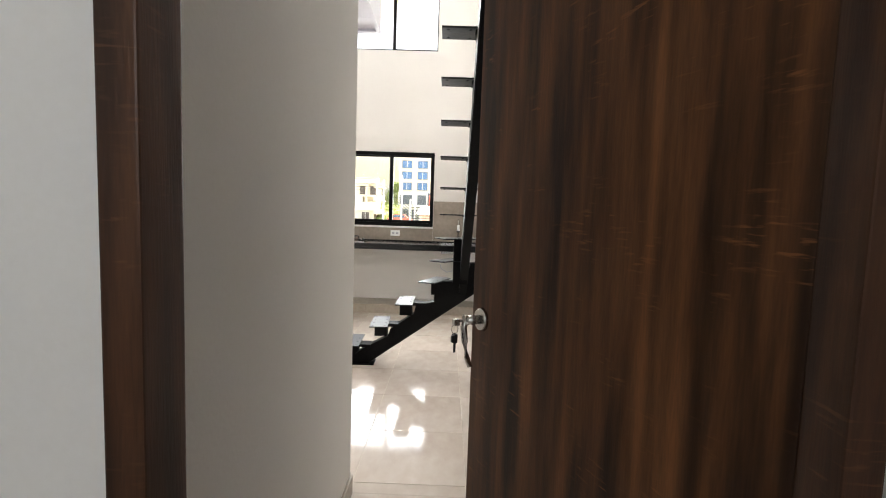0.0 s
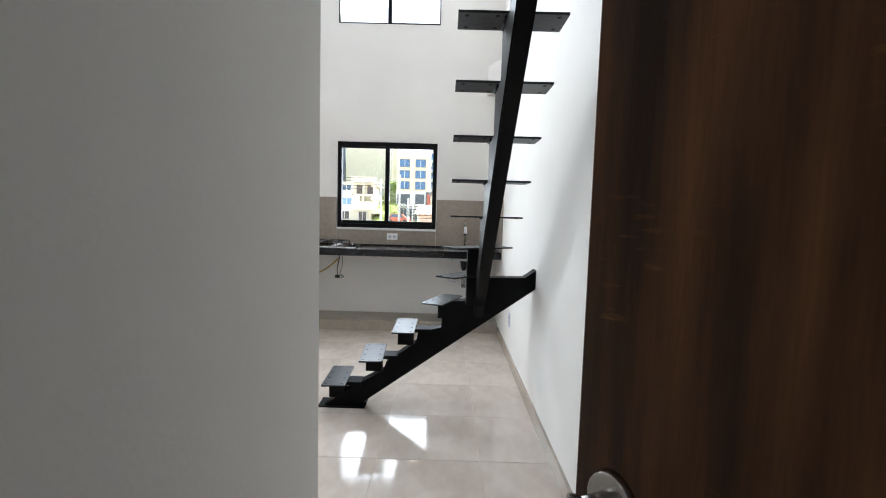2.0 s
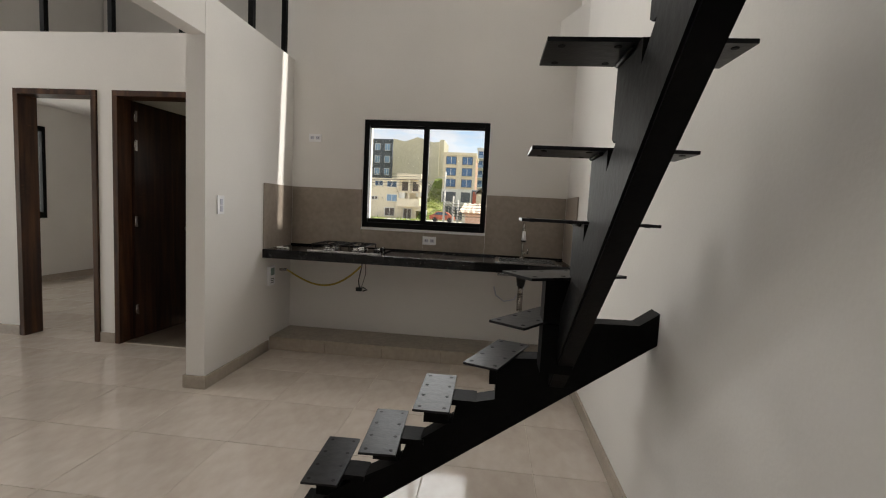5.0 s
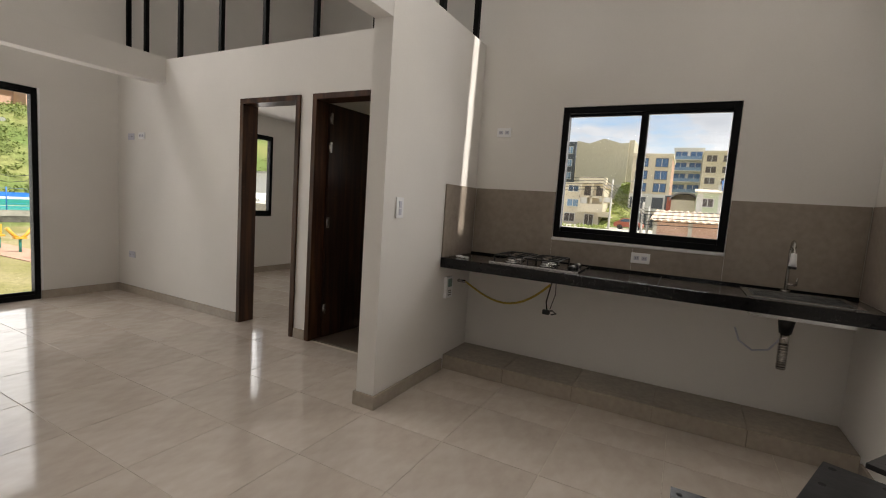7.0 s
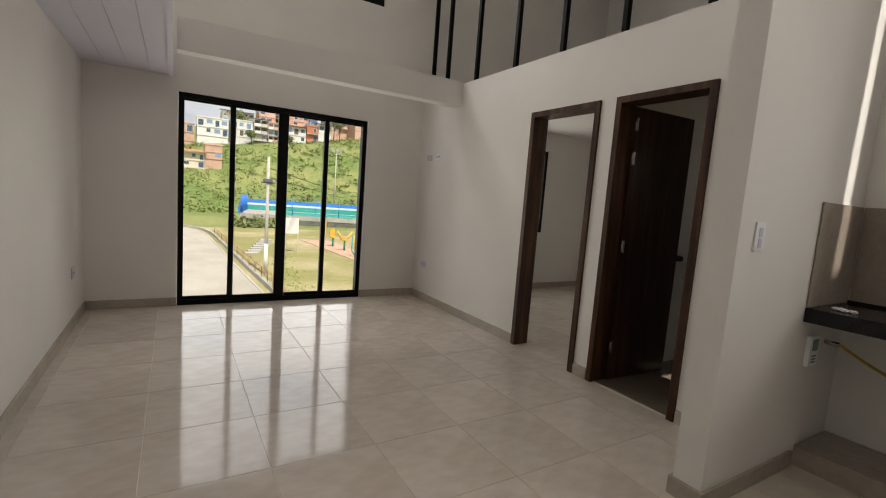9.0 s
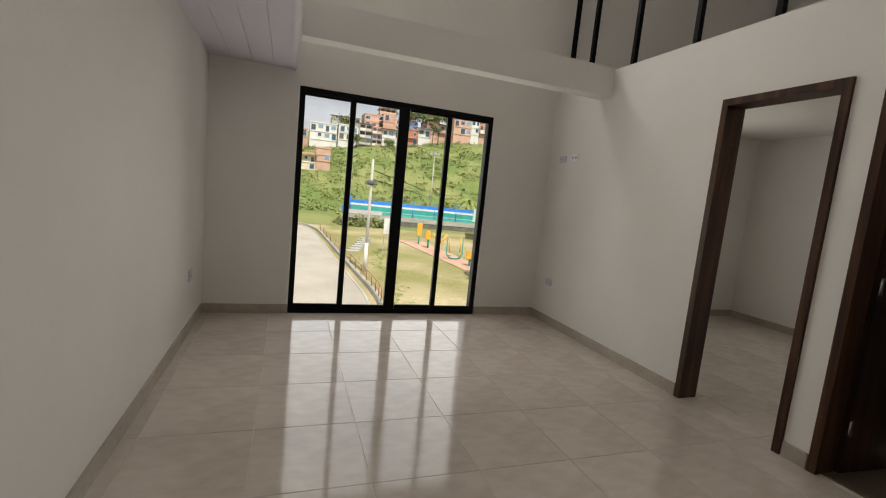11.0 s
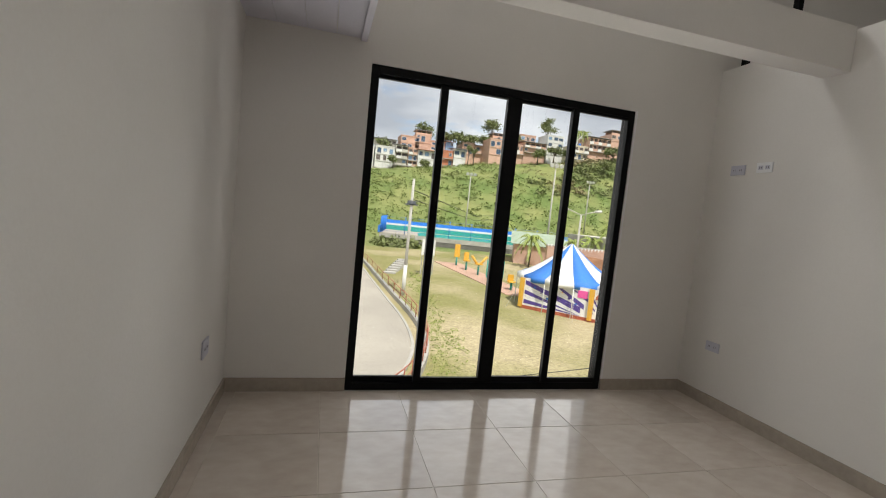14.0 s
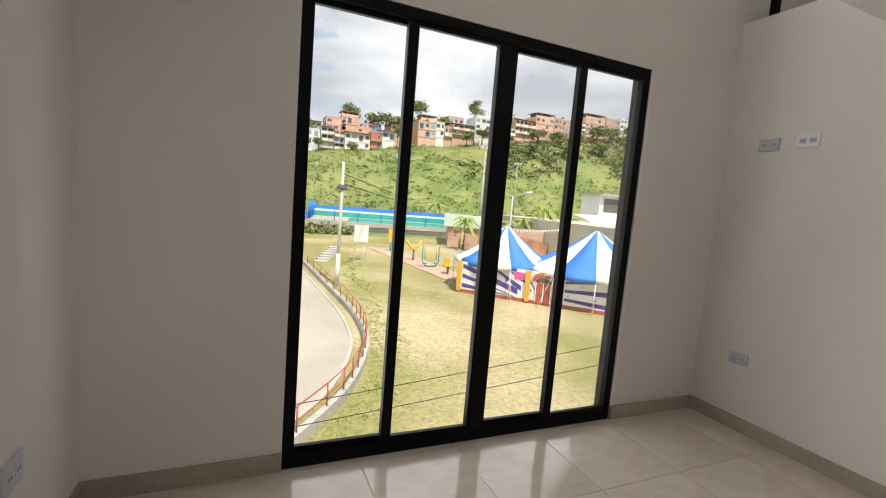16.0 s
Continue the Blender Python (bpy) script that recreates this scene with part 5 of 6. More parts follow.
for i, (x, y, h, r, z) in enumerate(((-150, 32, 10.5, 3.0, 18.5), (-150, 55, 9, 3.2, 24.0), (-146, 74, 12, 3.0, 24.0), (-148, 38, 5.5, 3.0, 20.5), (-148, 43, 6.2, 3.4, 20.5), (-148, 48, 5.6, 3.2, 21), (-148, 53, 5, 2.8, 22),
        (-138, 44.2, 6.2, 1.3, 16.2), (-138, 46, 5, 1.3, 16.2), (-147, 18, 5, 3, 16.5), (-147, 63, 5, 3, 23.5), (-136, 72, 4.5, 2.6, 20.2), (-136, 77, 4, 2.2, 20.5), (-135, 66, 4, 2.4, 19), (-134, 92, 4.6, 2.8, 22.5), (-134, 100, 4, 2.6, 23),
        (-134, 108, 4.5, 3, 24), (-134, 117, 6, 3.2, 25.5), (-135, 124, 5.5, 3.2, 26.5), (-136, 135, 6, 3, 28), (-126, 112, 4, 2.6, 20), (-124, 98, 3.4, 2.4, 18), (-126, 84, 3.4, 2.4, 17.6), (-136, 30, 2.6, 2.0, 12.6), (-136, 21, 3.0, 2.0, 12.4))):
    tree(x, y, h, r, i, z)
snag = thing("bare_tree", (-134, 76.5, ground_z(-134, 76.5)), "bare pale tree trunk with a few broken limbs", "tree")
z = ground_z(-134, 76.5)
Mesh().tube([(-134, 76.5, z - 0.3), (-134, 76.4, z + 5), (-134, 75.8, z + 9.5)], 0.7, sides=8, r_end=0.15).tube([(-134, 76.4, z + 5), (-134, 78.2, z + 8), (-134, 80.0, z + 10)], 0.3, sides=6, r_end=0.08).tube([(-134, 76.4, z + 4), (-134, 74.9, z + 8)], 0.25, sides=6, r_end=0.08).done("trunk", POLE, snag)

# shrubs and tufts on the hill and banks
sh = bmesh.new()
rnd = random.Random(5)


def tuft(bm, x, y, z, r, n):
    for q in range(n):
        p = Vector((x + rnd.gauss(0, 0.5) * r, y + rnd.gauss(0, 0.5) * r, z + abs(rnd.gauss(0, 0.4)) * r))
        d1 = Vector((rnd.uniform(-1, 1), rnd.uniform(-1, 1), rnd.uniform(-0.4, 1))).normalized() * r * 0.26
        d2 = d1.cross(Vector((rnd.uniform(-1, 1), rnd.uniform(-1, 1), 0.6))).normalized() * r * 0.2
        bm.faces.new([bm.verts.new(v) for v in (p - d1, p - d2, p + d1, p + d2)])


md, dr = bmesh.new(), bmesh.new()
for k in range(5200):
    x, y = rnd.uniform(-142, -93), rnd.uniform(-30, 138)
    dense = noise.noise(Vector((x * 0.07, y * 0.04, 7)))
    gz2 = ground_z(x, y)
    if x < -118 and y > 58 and dense > -0.25 and rnd.random() < 0.55:
        tuft(dr if noise.noise(Vector((x * 0.1, y * 0.08, 21))) > 0.12 else sh, x, y, gz2, rnd.uniform(0.8, 2.0), 22)
    elif dense > 0.22:
        tuft(sh if rnd.random() < 0.15 else md, x, y, gz2, rnd.uniform(0.4, 1.0), 14)
    elif dense < -0.28:
        tuft(dr, x, y, gz2, rnd.uniform(0.3, 0.7), 8)
    else:
        tuft(md, x, y, gz2, rnd.uniform(0.4, 1.1), 10)
for bm2, nm, mt, lb in ((md, "meadow_tufts", MEADOW, "green grass tufts over the hillside meadow"), (dr, "dry_bushes", DRYBUSH, "brownish dry bushes over the hillside")):
    me = bpy.data.meshes.new(nm)
    bm2.to_mesh(me)
    bm2.free()
    me.materials.append(mt)
    tagged(new(nm, me), lb, "shrubs", kind="stuff")
for k in range(60):
    tuft(sh, rnd.uniform(-72, -66), rnd.uniform(10, 16), GZ, rnd.uniform(0.5, 1.3), 30)
me = bpy.data.meshes.new("shrubs")
sh.to_mesh(me)
sh.free()
me.materials.append(LEAF)
tagged(new("shrubs", me), "dark green shrubs scattered over the grassy hill", "shrubs", kind="stuff")
gb = bmesh.new()
for k in range(900):
    p = edge[int(rnd.uniform(8, 52))]
    tuft(gb, p.x + rnd.uniform(0, 1.2), p.y + 0.8 + abs(rnd.gauss(0, 0.75)), GZ, rnd.uniform(0.04, 0.12), 8)
for k in range(190):
    u = rnd.random()
    tuft(gb, -42 + 21 * u + rnd.gauss(0, 0.5), 10.6 - 2.2 * u + rnd.gauss(0, 0.35) + 0.25 * math.sin(u * 14), GZ, rnd.uniform(0.06, 0.2), 10)
me = bpy.data.meshes.new("grass_tufts")
gb.to_mesh(me)
gb.free()
me.materials.append(PALM)
tagged(new("grass_tufts", me), "bright green grass tufts along the road bank", "grass", kind="stuff")


# ---- houses ----
hr = random.Random(11)


def hill_house(x, y0, y1, base, top, mat, roof, look_out):
    """A stacked house on the hill facing +x: slabs, windows, loggias with shade-coloured backs and a rough roof."""
    e = thing("hill_house", (x, (y0 + y1) / 2, base), "stacked brick or painted house on the hill", "house", "hill houses")
    w, h = y1 - y0, top - base
    floors = max(1, round(h / 1.95))
    st = h / floors
    part("wall", (x - 7, y0, base - 4), (x, y1, top), mat, e)
    cols = max(2, round(w / 1.75))
    for f in range(floors):
        zb = base + f * st
        part("slab", (x - 0.1, y0 - 0.1, zb - 0.1), (x + (0.75 if look_out else 0.15), y1 + 0.1, zb + 0.06), KERB if look_out else mat, e)
        open_floor = look_out and hr.random() < 0.55
        for c in range(cols):
            ua, ub = y0 + w * c / cols, y0 + w * (c + 1) / cols
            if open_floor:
                # Flat dark panel: the loggia's inner shade is put into its colour.
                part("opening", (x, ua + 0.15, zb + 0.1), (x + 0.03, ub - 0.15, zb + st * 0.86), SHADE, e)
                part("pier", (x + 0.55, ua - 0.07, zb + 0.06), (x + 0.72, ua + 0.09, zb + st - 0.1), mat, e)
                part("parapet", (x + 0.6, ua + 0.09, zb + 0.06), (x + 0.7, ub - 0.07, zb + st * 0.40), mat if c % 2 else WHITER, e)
                continue
            if hr.random() < 0.22:
                continue
            um, hw = (ua + ub) / 2 + hr.uniform(-0.15, 0.15), (ub - ua) * hr.uniform(0.22, 0.38)
            lo, hi = zb + st * hr.choice([0.12, 0.36, 0.36, 0.42]), zb + st * hr.uniform(0.76, 0.84)
            part("frame", (x, um - hw - 0.06, lo - 0.06), (x + 0.05, um + hw + 0.06, hi + 0.06), WHITER if mat is not WHITER else KERB, e)
            # Some panes take the shade colour to imitate unlit rooms.
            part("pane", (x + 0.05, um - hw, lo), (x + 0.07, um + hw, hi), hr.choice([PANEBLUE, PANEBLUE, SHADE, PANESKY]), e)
    if roof == "sheet":
        Mesh().prism([(x - 7.4, top + 1.1), (x - 7.4, top + 0.98), (x + 0.9, top + 0.08), (x + 0.9, top + 0.2)], y0 - 0.4, y1 + 0.4, "y").done("roof", hr.choice([ZINC, ZINC, CLAY]), e)
    elif roof == "open":
        for c in range(cols + 1):
            yy = y0 + (w - 0.2) * c / cols
            part("stub_column", (x - 0.3, yy, top), (x - 0.1, yy + 0.2, top + 1.25), mat, e)
        part("parapet", (x - 0.2, y0, top), (x - 0.05, y1, top + 0.45), mat, e)
        part("back_wall", (x - 5, y0 + w * 0.1, top), (x - 4.8, y1, top + 1.25), mat, e)
        part("roof", (x - 5.4, y0 - 0.2, top + 1.25), (x + 0.3, y1 + 0.2, top + 1.36), ZINC, e)
    else:
        part("parapet", (x - 7.1, y0 - 0.1, top), (x + 0.12, y1 + 0.1, top + 0.3), mat, e)
        if roof == "tank":
            Mesh().tube([(x - 2, y0 + w * 0.6, top + 0.3), (x - 2, y0 + w * 0.6, top + 1.3)], 0.55, sides=12, r_end=0.48).done("water_tank", BLUE if hr.random() < 0.5 else SHADE, e)
    return e


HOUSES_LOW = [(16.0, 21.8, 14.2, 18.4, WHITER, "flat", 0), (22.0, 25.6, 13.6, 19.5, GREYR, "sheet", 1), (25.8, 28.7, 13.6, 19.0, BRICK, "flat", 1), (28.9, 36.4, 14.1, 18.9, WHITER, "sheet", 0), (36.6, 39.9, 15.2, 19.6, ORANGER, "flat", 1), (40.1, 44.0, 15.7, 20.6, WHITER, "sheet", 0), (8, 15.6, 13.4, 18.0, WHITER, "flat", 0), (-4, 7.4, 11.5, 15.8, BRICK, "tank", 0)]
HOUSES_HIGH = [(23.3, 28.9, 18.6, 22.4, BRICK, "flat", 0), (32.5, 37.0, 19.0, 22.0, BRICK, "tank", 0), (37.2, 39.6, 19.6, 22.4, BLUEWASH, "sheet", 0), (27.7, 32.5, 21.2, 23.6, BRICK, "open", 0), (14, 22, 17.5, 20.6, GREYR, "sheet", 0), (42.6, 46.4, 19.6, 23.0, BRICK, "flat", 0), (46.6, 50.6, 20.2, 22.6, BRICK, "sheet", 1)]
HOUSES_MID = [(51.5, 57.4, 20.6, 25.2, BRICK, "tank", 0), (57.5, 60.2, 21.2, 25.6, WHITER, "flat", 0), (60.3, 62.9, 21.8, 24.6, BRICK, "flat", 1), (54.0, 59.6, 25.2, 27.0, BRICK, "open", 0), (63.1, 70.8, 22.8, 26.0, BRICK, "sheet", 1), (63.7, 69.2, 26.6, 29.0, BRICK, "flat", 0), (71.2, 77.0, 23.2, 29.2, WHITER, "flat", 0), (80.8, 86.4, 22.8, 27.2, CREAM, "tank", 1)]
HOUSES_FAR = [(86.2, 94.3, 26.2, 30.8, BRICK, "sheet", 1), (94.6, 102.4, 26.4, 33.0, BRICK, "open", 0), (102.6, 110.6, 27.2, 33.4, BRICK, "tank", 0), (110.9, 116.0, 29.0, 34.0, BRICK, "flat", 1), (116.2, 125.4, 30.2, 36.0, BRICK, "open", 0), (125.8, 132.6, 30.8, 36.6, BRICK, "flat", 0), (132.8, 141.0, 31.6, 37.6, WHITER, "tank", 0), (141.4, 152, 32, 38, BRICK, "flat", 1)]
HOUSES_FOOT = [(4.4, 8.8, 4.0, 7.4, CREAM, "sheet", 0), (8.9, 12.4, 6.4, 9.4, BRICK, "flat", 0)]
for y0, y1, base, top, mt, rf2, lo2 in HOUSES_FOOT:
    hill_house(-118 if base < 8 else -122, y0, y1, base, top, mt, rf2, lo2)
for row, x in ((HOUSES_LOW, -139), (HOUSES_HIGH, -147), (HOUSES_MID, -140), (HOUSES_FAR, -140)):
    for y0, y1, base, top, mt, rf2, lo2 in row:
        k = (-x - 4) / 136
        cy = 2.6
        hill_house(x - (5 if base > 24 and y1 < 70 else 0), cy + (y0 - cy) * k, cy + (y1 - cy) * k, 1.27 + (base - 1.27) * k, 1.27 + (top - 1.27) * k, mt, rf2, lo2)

# street side seen from the kitchen
structure(Mesh().prism([(-60, 36), (60, 36), (60, 54), (-60, 54)], GZ - 0.1, -0.1, "z").done("road_street", GREYR), "grey street below the kitchen window", "road")


def block(name, x0, x1, yf, depth, z0, z1, mat, label, rows, cols, frac=0.5, tall=0.55, glass=None, surround=None, band=None, top=0.35):
    """A street building facing -y; rows are the storeys with windows from z0 up."""
    e = thing(name, ((x0 + x1) / 2, yf + depth / 2, GZ), label, "building")
    part("wall", (x0, yf, GZ - 1), (x1, yf + depth, z1), mat, e)
    part("parapet", (x0 - 0.1, yf - 0.1, z1), (x1 + 0.1, yf + depth, z1 + top), mat, e)
    st = (z1 - z0) / rows
    for f in range(rows):
        zb = z0 + f * st
        if band:
            part("floor_band", (x0 - 0.05, yf - 0.12, zb - 0.07), (x1 + 0.05, yf, zb + 0.07), band, e)
        for c in range(cols):
            um, hw = x0 + (x1 - x0) * (c + 0.5) / cols, (x1 - x0) / cols * frac / 2
            lo = zb + st * (0.52 - tall / 2)
            hi = zb + st * (0.52 + tall / 2)
            part("frame", (um - hw - 0.07, yf - 0.05, lo - 0.07), (um + hw + 0.07, yf, hi + 0.07), surround or KERB, e)
            part("pane", (um - hw, yf - 0.07, lo), (um + hw, yf - 0.05, hi), glass or PANEBLUE, e)
            part("mullion", (um - 0.03, yf - 0.085, lo), (um + 0.03, yf - 0.07, hi), WHITER, e)
            part("sill", (um - hw - 0.1, yf - 0.14, lo - 0.12), (um + hw + 0.1, yf, lo - 0.07), mat, e)
    return e


corner_house = block("corner_house", -15.8, -9.1, 56, 8, 1.6, 4.3, CREAM, "cream corner house with balconies and a projecting upper floor", 2, 4, 0.0, 0.0)
# SHADE panes are flat and dark, imitating unlit openings.
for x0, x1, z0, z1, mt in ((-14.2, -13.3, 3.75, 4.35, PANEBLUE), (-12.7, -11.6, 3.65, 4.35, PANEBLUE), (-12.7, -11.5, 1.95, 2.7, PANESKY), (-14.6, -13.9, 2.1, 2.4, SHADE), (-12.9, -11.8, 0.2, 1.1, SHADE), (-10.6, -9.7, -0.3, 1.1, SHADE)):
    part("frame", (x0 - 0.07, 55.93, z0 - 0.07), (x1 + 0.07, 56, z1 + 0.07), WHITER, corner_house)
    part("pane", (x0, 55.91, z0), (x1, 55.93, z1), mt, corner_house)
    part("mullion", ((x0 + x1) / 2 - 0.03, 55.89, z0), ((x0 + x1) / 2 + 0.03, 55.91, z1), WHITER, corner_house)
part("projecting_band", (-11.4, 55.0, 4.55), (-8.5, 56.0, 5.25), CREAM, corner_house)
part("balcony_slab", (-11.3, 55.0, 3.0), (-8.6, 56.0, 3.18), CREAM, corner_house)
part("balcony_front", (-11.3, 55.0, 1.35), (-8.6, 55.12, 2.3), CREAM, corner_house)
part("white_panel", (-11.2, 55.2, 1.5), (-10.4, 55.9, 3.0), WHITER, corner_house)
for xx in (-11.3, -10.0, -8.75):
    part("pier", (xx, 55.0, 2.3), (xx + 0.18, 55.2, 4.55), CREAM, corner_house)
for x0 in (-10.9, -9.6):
    # Thin dark panel paints the loggia's shade onto the wall.
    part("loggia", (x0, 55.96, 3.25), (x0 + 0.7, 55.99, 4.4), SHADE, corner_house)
for k in range(3):
    part("side_balcony", (-9.1, 55.4, 0.9 + k * 1.6), (-7.9, 58, 1.0 + k * 1.6), CREAM, corner_house)
    part("side_parapet", (-9.1, 55.4, 1.0 + k * 1.6), (-7.9, 55.5, 1.5 + k * 1.6), CREAM if k != 1 else WHITER, corner_house)
blank = thing("blank_building", (-11.0, 74, GZ), "tall building with a blank weathered render wall", "building")
Mesh().prism([(-15.8, GZ - 2), (-8.6, GZ - 2), (-8.6, 11.5), (-9.6, 11.4), (-12.0, 12.1), (-14.0, 11.4), (-15.8, 11.8)], 72, 79, "y").box((-8.6, 72.4, GZ), (-7.9, 79, 11.9)).done("wall", BLANKR, blank)
block("dark_building", -24, -17.3, 78, 8, 4.0, 12.2, DARKR, "dark grey apartment block with windows", 4, 4, 0.45, 0.5, PANESKY, WHITER)
block("pale_house", -17.2, -15.9, 80, 5, 5.0, 10.2, WHITER, "narrow white house between taller blocks", 3, 1, 0.5, 0.5)
apt = block("apartment_house", -6.75, -2.5, 62, 9, 4.0, 8.4, CREAM, "beige apartment building over a white shop front", 3, 2, 0.58, 0.62, PANESKY2, DARKR)
part("brick_side", (-2.5, 62.3, 1.0), (-2.47, 70.6, 8.2), BRICK, apt)
part("white_front", (-6.8, 61.94, 2.0), (-1.7, 61.998, 4.0), WHITER, apt)
part("shop_front", (-6.7, 61.95, -0.3), (-1.9, 61.998, 1.98), GREYR, apt)
for x0, x1, z0, z1 in ((-6.6, -4.9, 2.3, 3.6), (-4.2, -3.0, 2.3, 3.6), (-2.8, -1.95, 2.0, 3.9), (-6.5, -5.2, 0.0, 1.7), (-4.9, -3.2, 0.0, 1.7)):
    part("shop_pane", (x0, 61.9, z0), (x1, 61.94, z1), DARKR, apt)
for k in range(9):
    part("gate_bar", (-6.5 + k * 0.38, 61.86, 0.0), (-6.46 + k * 0.38, 61.9, 1.7), WHITER, apt)
far_apt = block("far_apartments", -3.2, 1.0, 86, 9, 5.4, 12.4, WHITER, "white apartment block with blue glass balconies", 4, 2, 0.78, 0.6, PANESKY2, GREYR, WHITER)
for k in range(4):
    part("balcony_glass", (-3.0, 85.3, 5.6 + k * 1.75), (0.8, 85.36, 6.1 + k * 1.75), PANESKY, far_apt)
    part("balcony_slab", (-3.1, 85.25, 5.45 + k * 1.75), (0.9, 86, 5.58 + k * 1.75), WHITER, far_apt)
# From here, SHADE pane colour imitates the darkness inside open windows.
block("side_apartments", 0.9, 5.0, 78, 9, 4.6, 10.9, CREAM, "tan apartment block with open windows painted as dark panes", 4, 2, 0.62, 0.55, SHADE, CREAM)
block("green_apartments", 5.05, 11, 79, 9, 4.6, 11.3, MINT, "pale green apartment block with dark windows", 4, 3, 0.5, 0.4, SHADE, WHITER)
low_house = block("low_house", 0.3, 9.0, 50, 5, 2.0, 3.7, MINT, "low pale green house with a sheet roof", 1, 5, 0.5, 0.4, SHADE, WHITER, None, 0.05)
Mesh().prism([(49.4, 3.75), (55.2, 4.3), (55.2, 4.4), (49.4, 3.85)], 0.1, 9.2, "x").done("roof", CREAM, low_house)
part("white_pier", (0.3, 49.9, 1.5), (0.8, 49.98, 3.7), WHITER, low_house)
part("white_pier", (2.0, 49.9, 1.5), (2.5, 49.98, 3.7), WHITER, low_house)
part("roof_wall", (2.0, 52.6, 3.7), (9.0, 52.8, 4.7), WHITER, low_house)
arch = thing("arched_shed", (-0.8, 55, GZ), "small shed with a curved grey roof", "shed")
part("wall", (-1.9, 54.5, GZ), (0.4, 58, 3.2), CREAM, arch)
part("red_door", (-2.3, 54.4, 1.5), (-1.9, 54.6, 3.4), RED, arch)
arc2 = [(-0.75 + 1.35 * math.cos(q * math.pi / 10), 3.15 + 0.85 * math.sin(q * math.pi / 10)) for q in range(11)]
Mesh().prism(arc2 + [(-0.75 + 1.25 * math.cos(q * math.pi / 10), 3.12 + 0.75 * math.sin(q * math.pi / 10)) for q in range(10, -1, -1)], 54.2, 58, "y").done("roof", ZINC, arch)
part("back_wall", (-1.9, 56, 3.1), (0.4, 56.1, 3.8), CREAM, arch)
for k in range(3):
    tx0 = 2.65 + k * 1.08
    tank = thing("water_tank", (tx0, 52.0, 4.05), "blue plastic water tank on a roof", "tank", "blue roof tanks")
    Mesh().tube([(tx0, 52.0, 4.02), (tx0, 52.0, 4.95), (tx0, 52.0, 5.0)], 0.40, sides=16, r_end=0.5).done("body", BLUE, tank)
    Mesh().tube([(tx0, 52.0, 5.0), (tx0, 52.0, 5.09)], 0.52, sides=16, r_end=0.40).done("lid", BLUE, tank)
slope = Mesh().prism([(54, -0.6), (73, 6.2), (73, GZ), (54, GZ)], -9.0, -6.3, "x")
structure(slope.done("grass_slope", HILLGRASS), "green grass bank between the street houses", "ground")
shed = thing("brick_shed", (0.4, 41, GZ), "brick shed with a corrugated tile roof", "shed")
part("wall", (-2.3, 38, GZ), (6.5, 44, 1.08), BRICK, shed)
for k in range(3):
    part("pier", (-2.35 + k * 2.2, 37.9, GZ), (-2.1 + k * 2.2, 38, 1.0), GREYR, shed)
cr = bmesh.new()
lines = []
for k in range(83):
    xx = -2.6 + k * 0.11
    dz = 0.05 * math.sin(k * math.pi / 2)
    lines.append((cr.verts.new((xx, 37.6, 1.12 + dz)), cr.verts.new((xx, 44, 1.9 + dz))))
for a, b in zip(lines, lines[1:]):
    cr.faces.new((a[0], b[0], b[1], a[1]))
me = bpy.data.meshes.new("roof")
cr.to_mesh(me)
cr.free()
me.materials.append(SHEETPINK)
rob = adopt(new("roof", me), shed)
rob.modifiers.new("thick", "SOLIDIFY").thickness = 0.05
low_roof = thing("low_roof", (-1, 19, GZ), "low red tiled roof with a white gutter", "roof")
Mesh().prism([(17, -1.0), (22, -0.55), (22, -0.4), (17, -0.85)], -3.5, 3.5, "x").done("tiles", CLAY, low_roof)
part("wall", (-3.3, 17.3, GZ), (3.3, 21.7, -1.05), GREYR, low_roof)
Mesh().tube([(0.2, 21.9, 0.12), (2.6, 19.4, -0.3)], 0.10, sides=8).done("gutter", WHITER, low_roof)
for x, y, h in ((-6.5, 46, 8.9), (-4.45, 44, 9.2), (-3.6, 44, 7.0), (-3.0, 42, 6.6)):
    e = thing("utility_pole", (x, y, GZ), "pale concrete utility pole on the street", "utility pole", "street poles")
    Mesh().tube([(x, y, GZ), (x, y, GZ + h)], 0.12, sides=8, r_end=0.08).done("pole", POLE, e)
    part("crossarm", (x - 0.7, y - 0.05, GZ + h - 0.6), (x + 0.7, y + 0.05, GZ + h - 0.5), POLE, e)
for k in range(5):
    tagged(Mesh().tube([(-22, 46 + k * 0.2, 4.0 - k * 0.3), (-7, 44, 4.4 - k * 0.25), (-2.6, 33, 1.6 - k * 0.2), (6, 30, 1.8 - k * 0.2)], 0.02, sides=4).done("overhead_cable", RUBBER), "thin black overhead cable across the view", "cable", "overhead cables")
car = thing("parked_car", (-5.2, 50, -0.1), "dark red car parked on the street", "car")
Mesh().prism([(-6.5, 0.16), (-3.9, 0.16), (-3.88, 0.5), (-4.3, 0.62), (-4.75, 0.98), (-5.75, 1.0), (-6.2, 0.66), (-6.52, 0.55)], 49.3, 50.7, "y").done("body", RED, car)
Mesh().prism([(-6.05, 0.66), (-4.5, 0.64), (-4.85, 0.92), (-5.7, 0.93)], 49.27, 49.299, "y").done("side_window", PANEBLUE, car)
for xx in (-5.95, -4.4):
    Mesh().tube([(xx, 49.25, 0.14), (xx, 50.75, 0.14)], 0.24, sides=14).done("wheel", RUBBER, car)
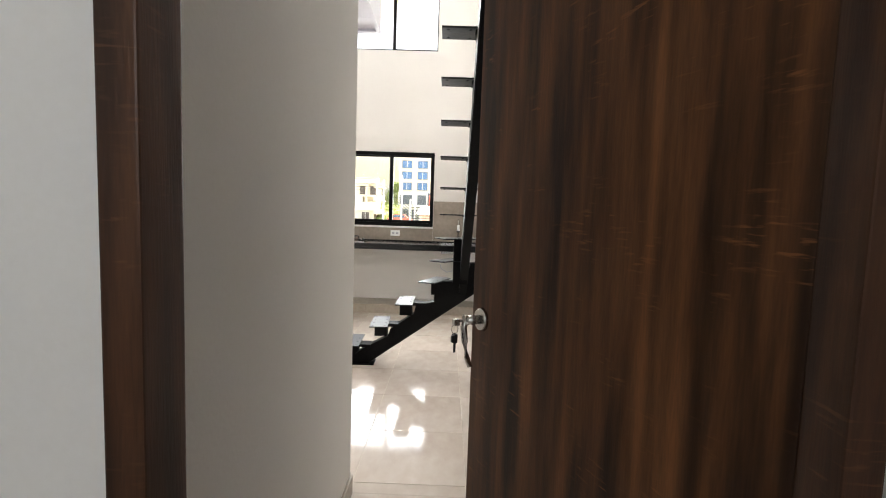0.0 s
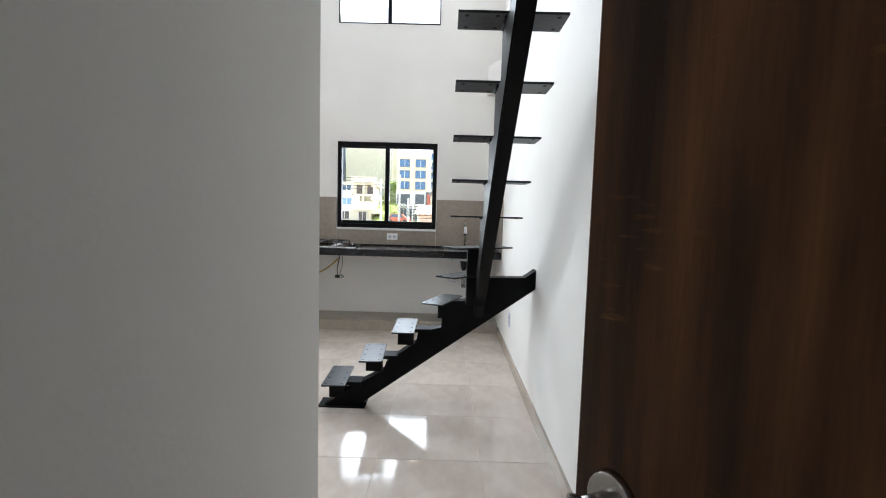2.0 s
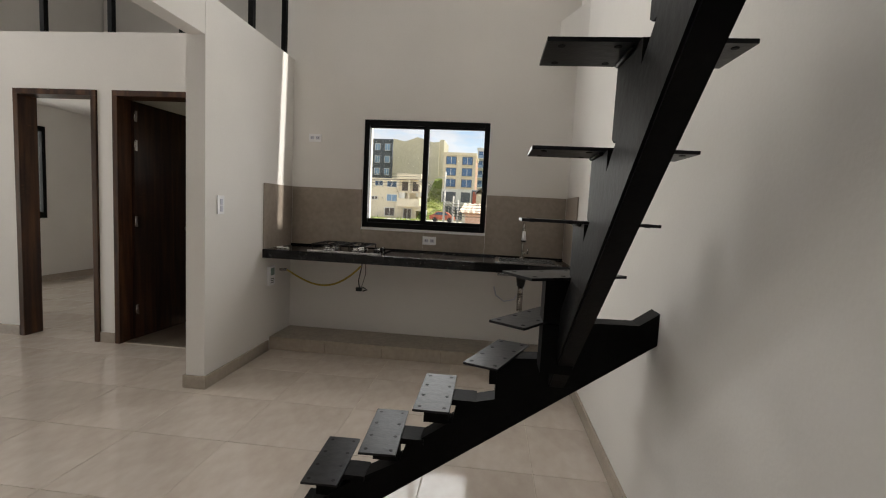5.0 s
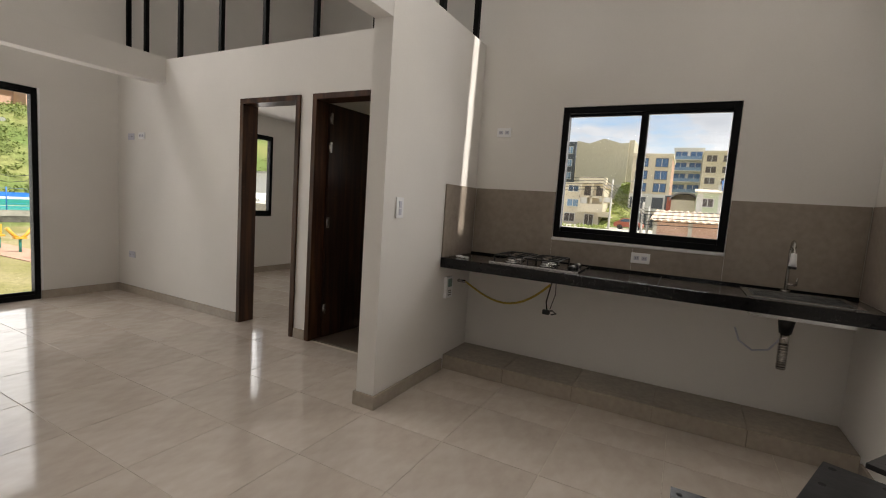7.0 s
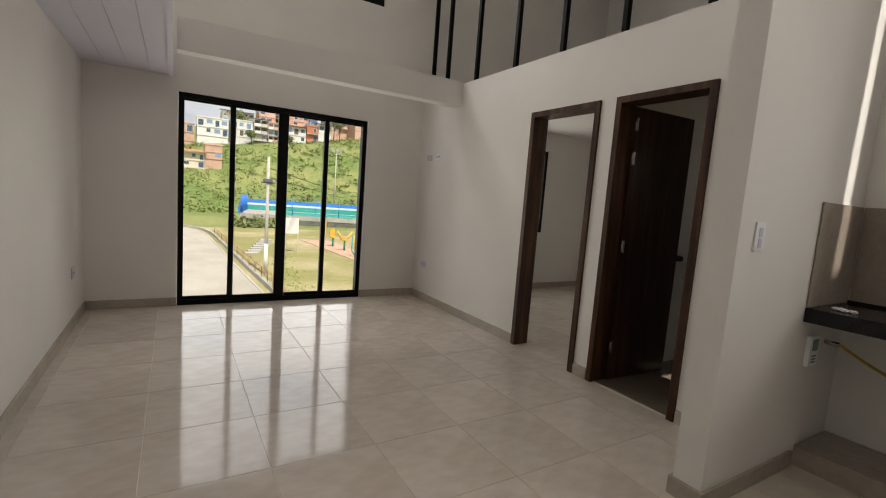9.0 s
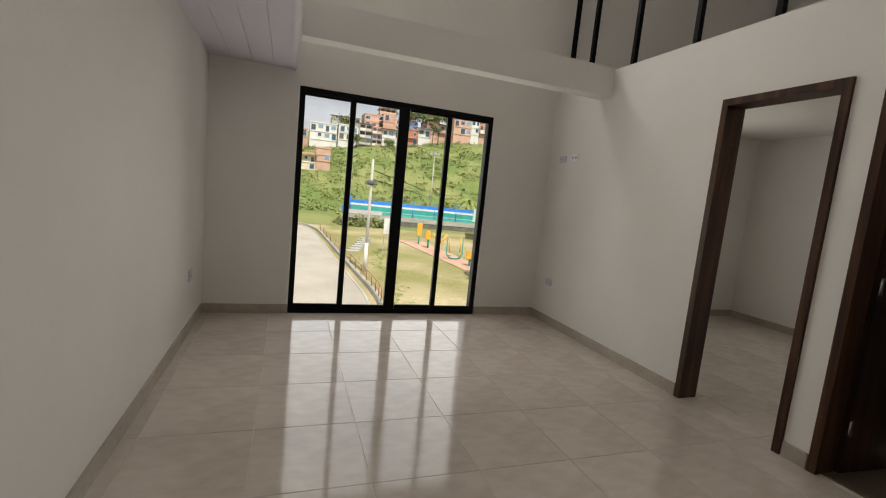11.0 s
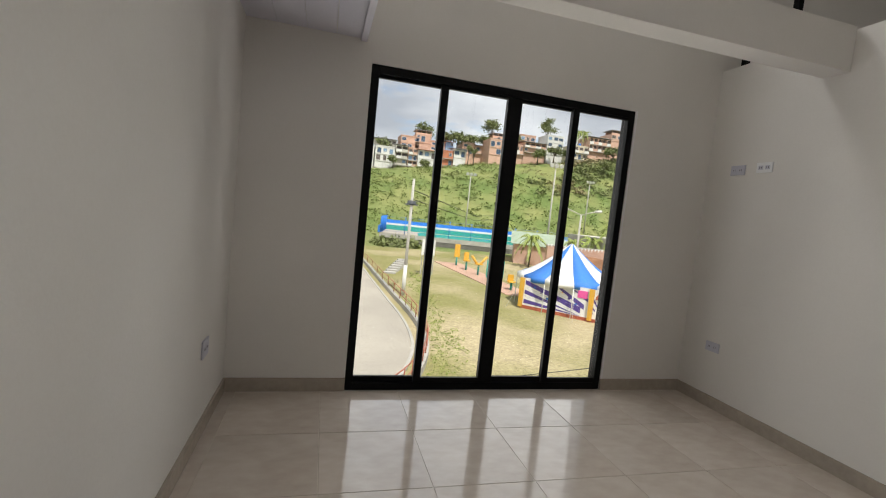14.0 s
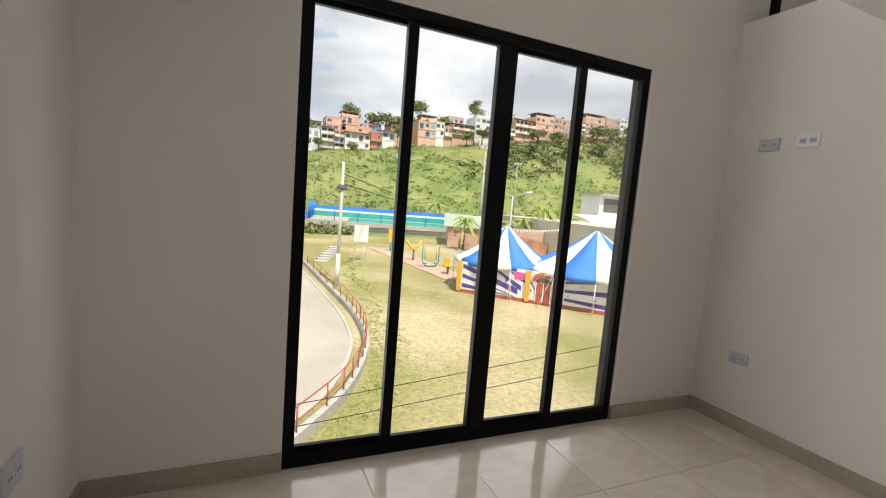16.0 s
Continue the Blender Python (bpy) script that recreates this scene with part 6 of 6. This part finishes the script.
for i, (x, y, h, r) in enumerate(((-15.2, 52.5, 5.2, 1.1), (-12.2, 51.5, 4.9, 0.7), (-18, 88, 16.5, 3))):
    tree(x, y, h, r, 60 + i, GZ)
bank = bmesh.new()
for k in range(50):
    tuft(bank, rnd.uniform(-13, -6.5), rnd.uniform(45, 47), -0.1, 0.35, 12)
for k in range(200):
    y = rnd.uniform(54.5, 72)
    tuft(bank, rnd.uniform(-8.8, -6.4), y, -0.6 + (y - 54) * 0.358, 0.35, 12)
me = bpy.data.meshes.new("bank_grass")
bank.to_mesh(me)
bank.free()
me.materials.append(PALM)
tagged(new("bank_grass", me), "bright green grass bank between the street houses", "grass", kind="stuff")

# ---- floor tiles ----
PITCH_X, PITCH_Y = 0.524, 0.508
tile_mesh = None
for i in range(-6, 9):
    for j in range(-9, 12):
        x0, y0 = -3.405 + i * PITCH_X, 3.155 + j * PITCH_Y
        a, b = [x0 + 0.0018, y0 + 0.0018], [x0 + PITCH_X - 0.0018, y0 + PITCH_Y - 0.0018]
        lim = [(-6.055, 2.06, 0.625, 5.46), (-6.055, 5.46, -3.2, 8.6), (-1.5, -1.6, 0.625, 2.06), (-1.83, 5.46, 0.625, 6.02)]
        for k, (lx0, ly0, lx1, ly1) in enumerate(lim):
            c0, c1 = (max(a[0], lx0), max(a[1], ly0)), (min(b[0], lx1), min(b[1], ly1))
            if c1[0] - c0[0] < 0.02 or c1[1] - c0[1] < 0.02:
                continue
            whole = abs(c1[0] - c0[0] - (b[0] - a[0])) < 1e-6 and abs(c1[1] - c0[1] - (b[1] - a[1])) < 1e-6
            if whole and tile_mesh:
                ob = new("tile", tile_mesh)
                ob.location = ((a[0] + b[0]) / 2, (a[1] + b[1]) / 2, 0)
                adopt(ob, floor_ob)
                continue
            w, h = (c1[0] - c0[0]) / 2, (c1[1] - c0[1]) / 2
            ob = Mesh().box((-w, -h, -0.009), (w, h, 0.0), bevel=0.002).done("tile", TILE)
            ob.location = ((c0[0] + c1[0]) / 2, (c0[1] + c1[1]) / 2, 0)
            adopt(ob, floor_ob)
            if whole:
                tile_mesh = ob.data
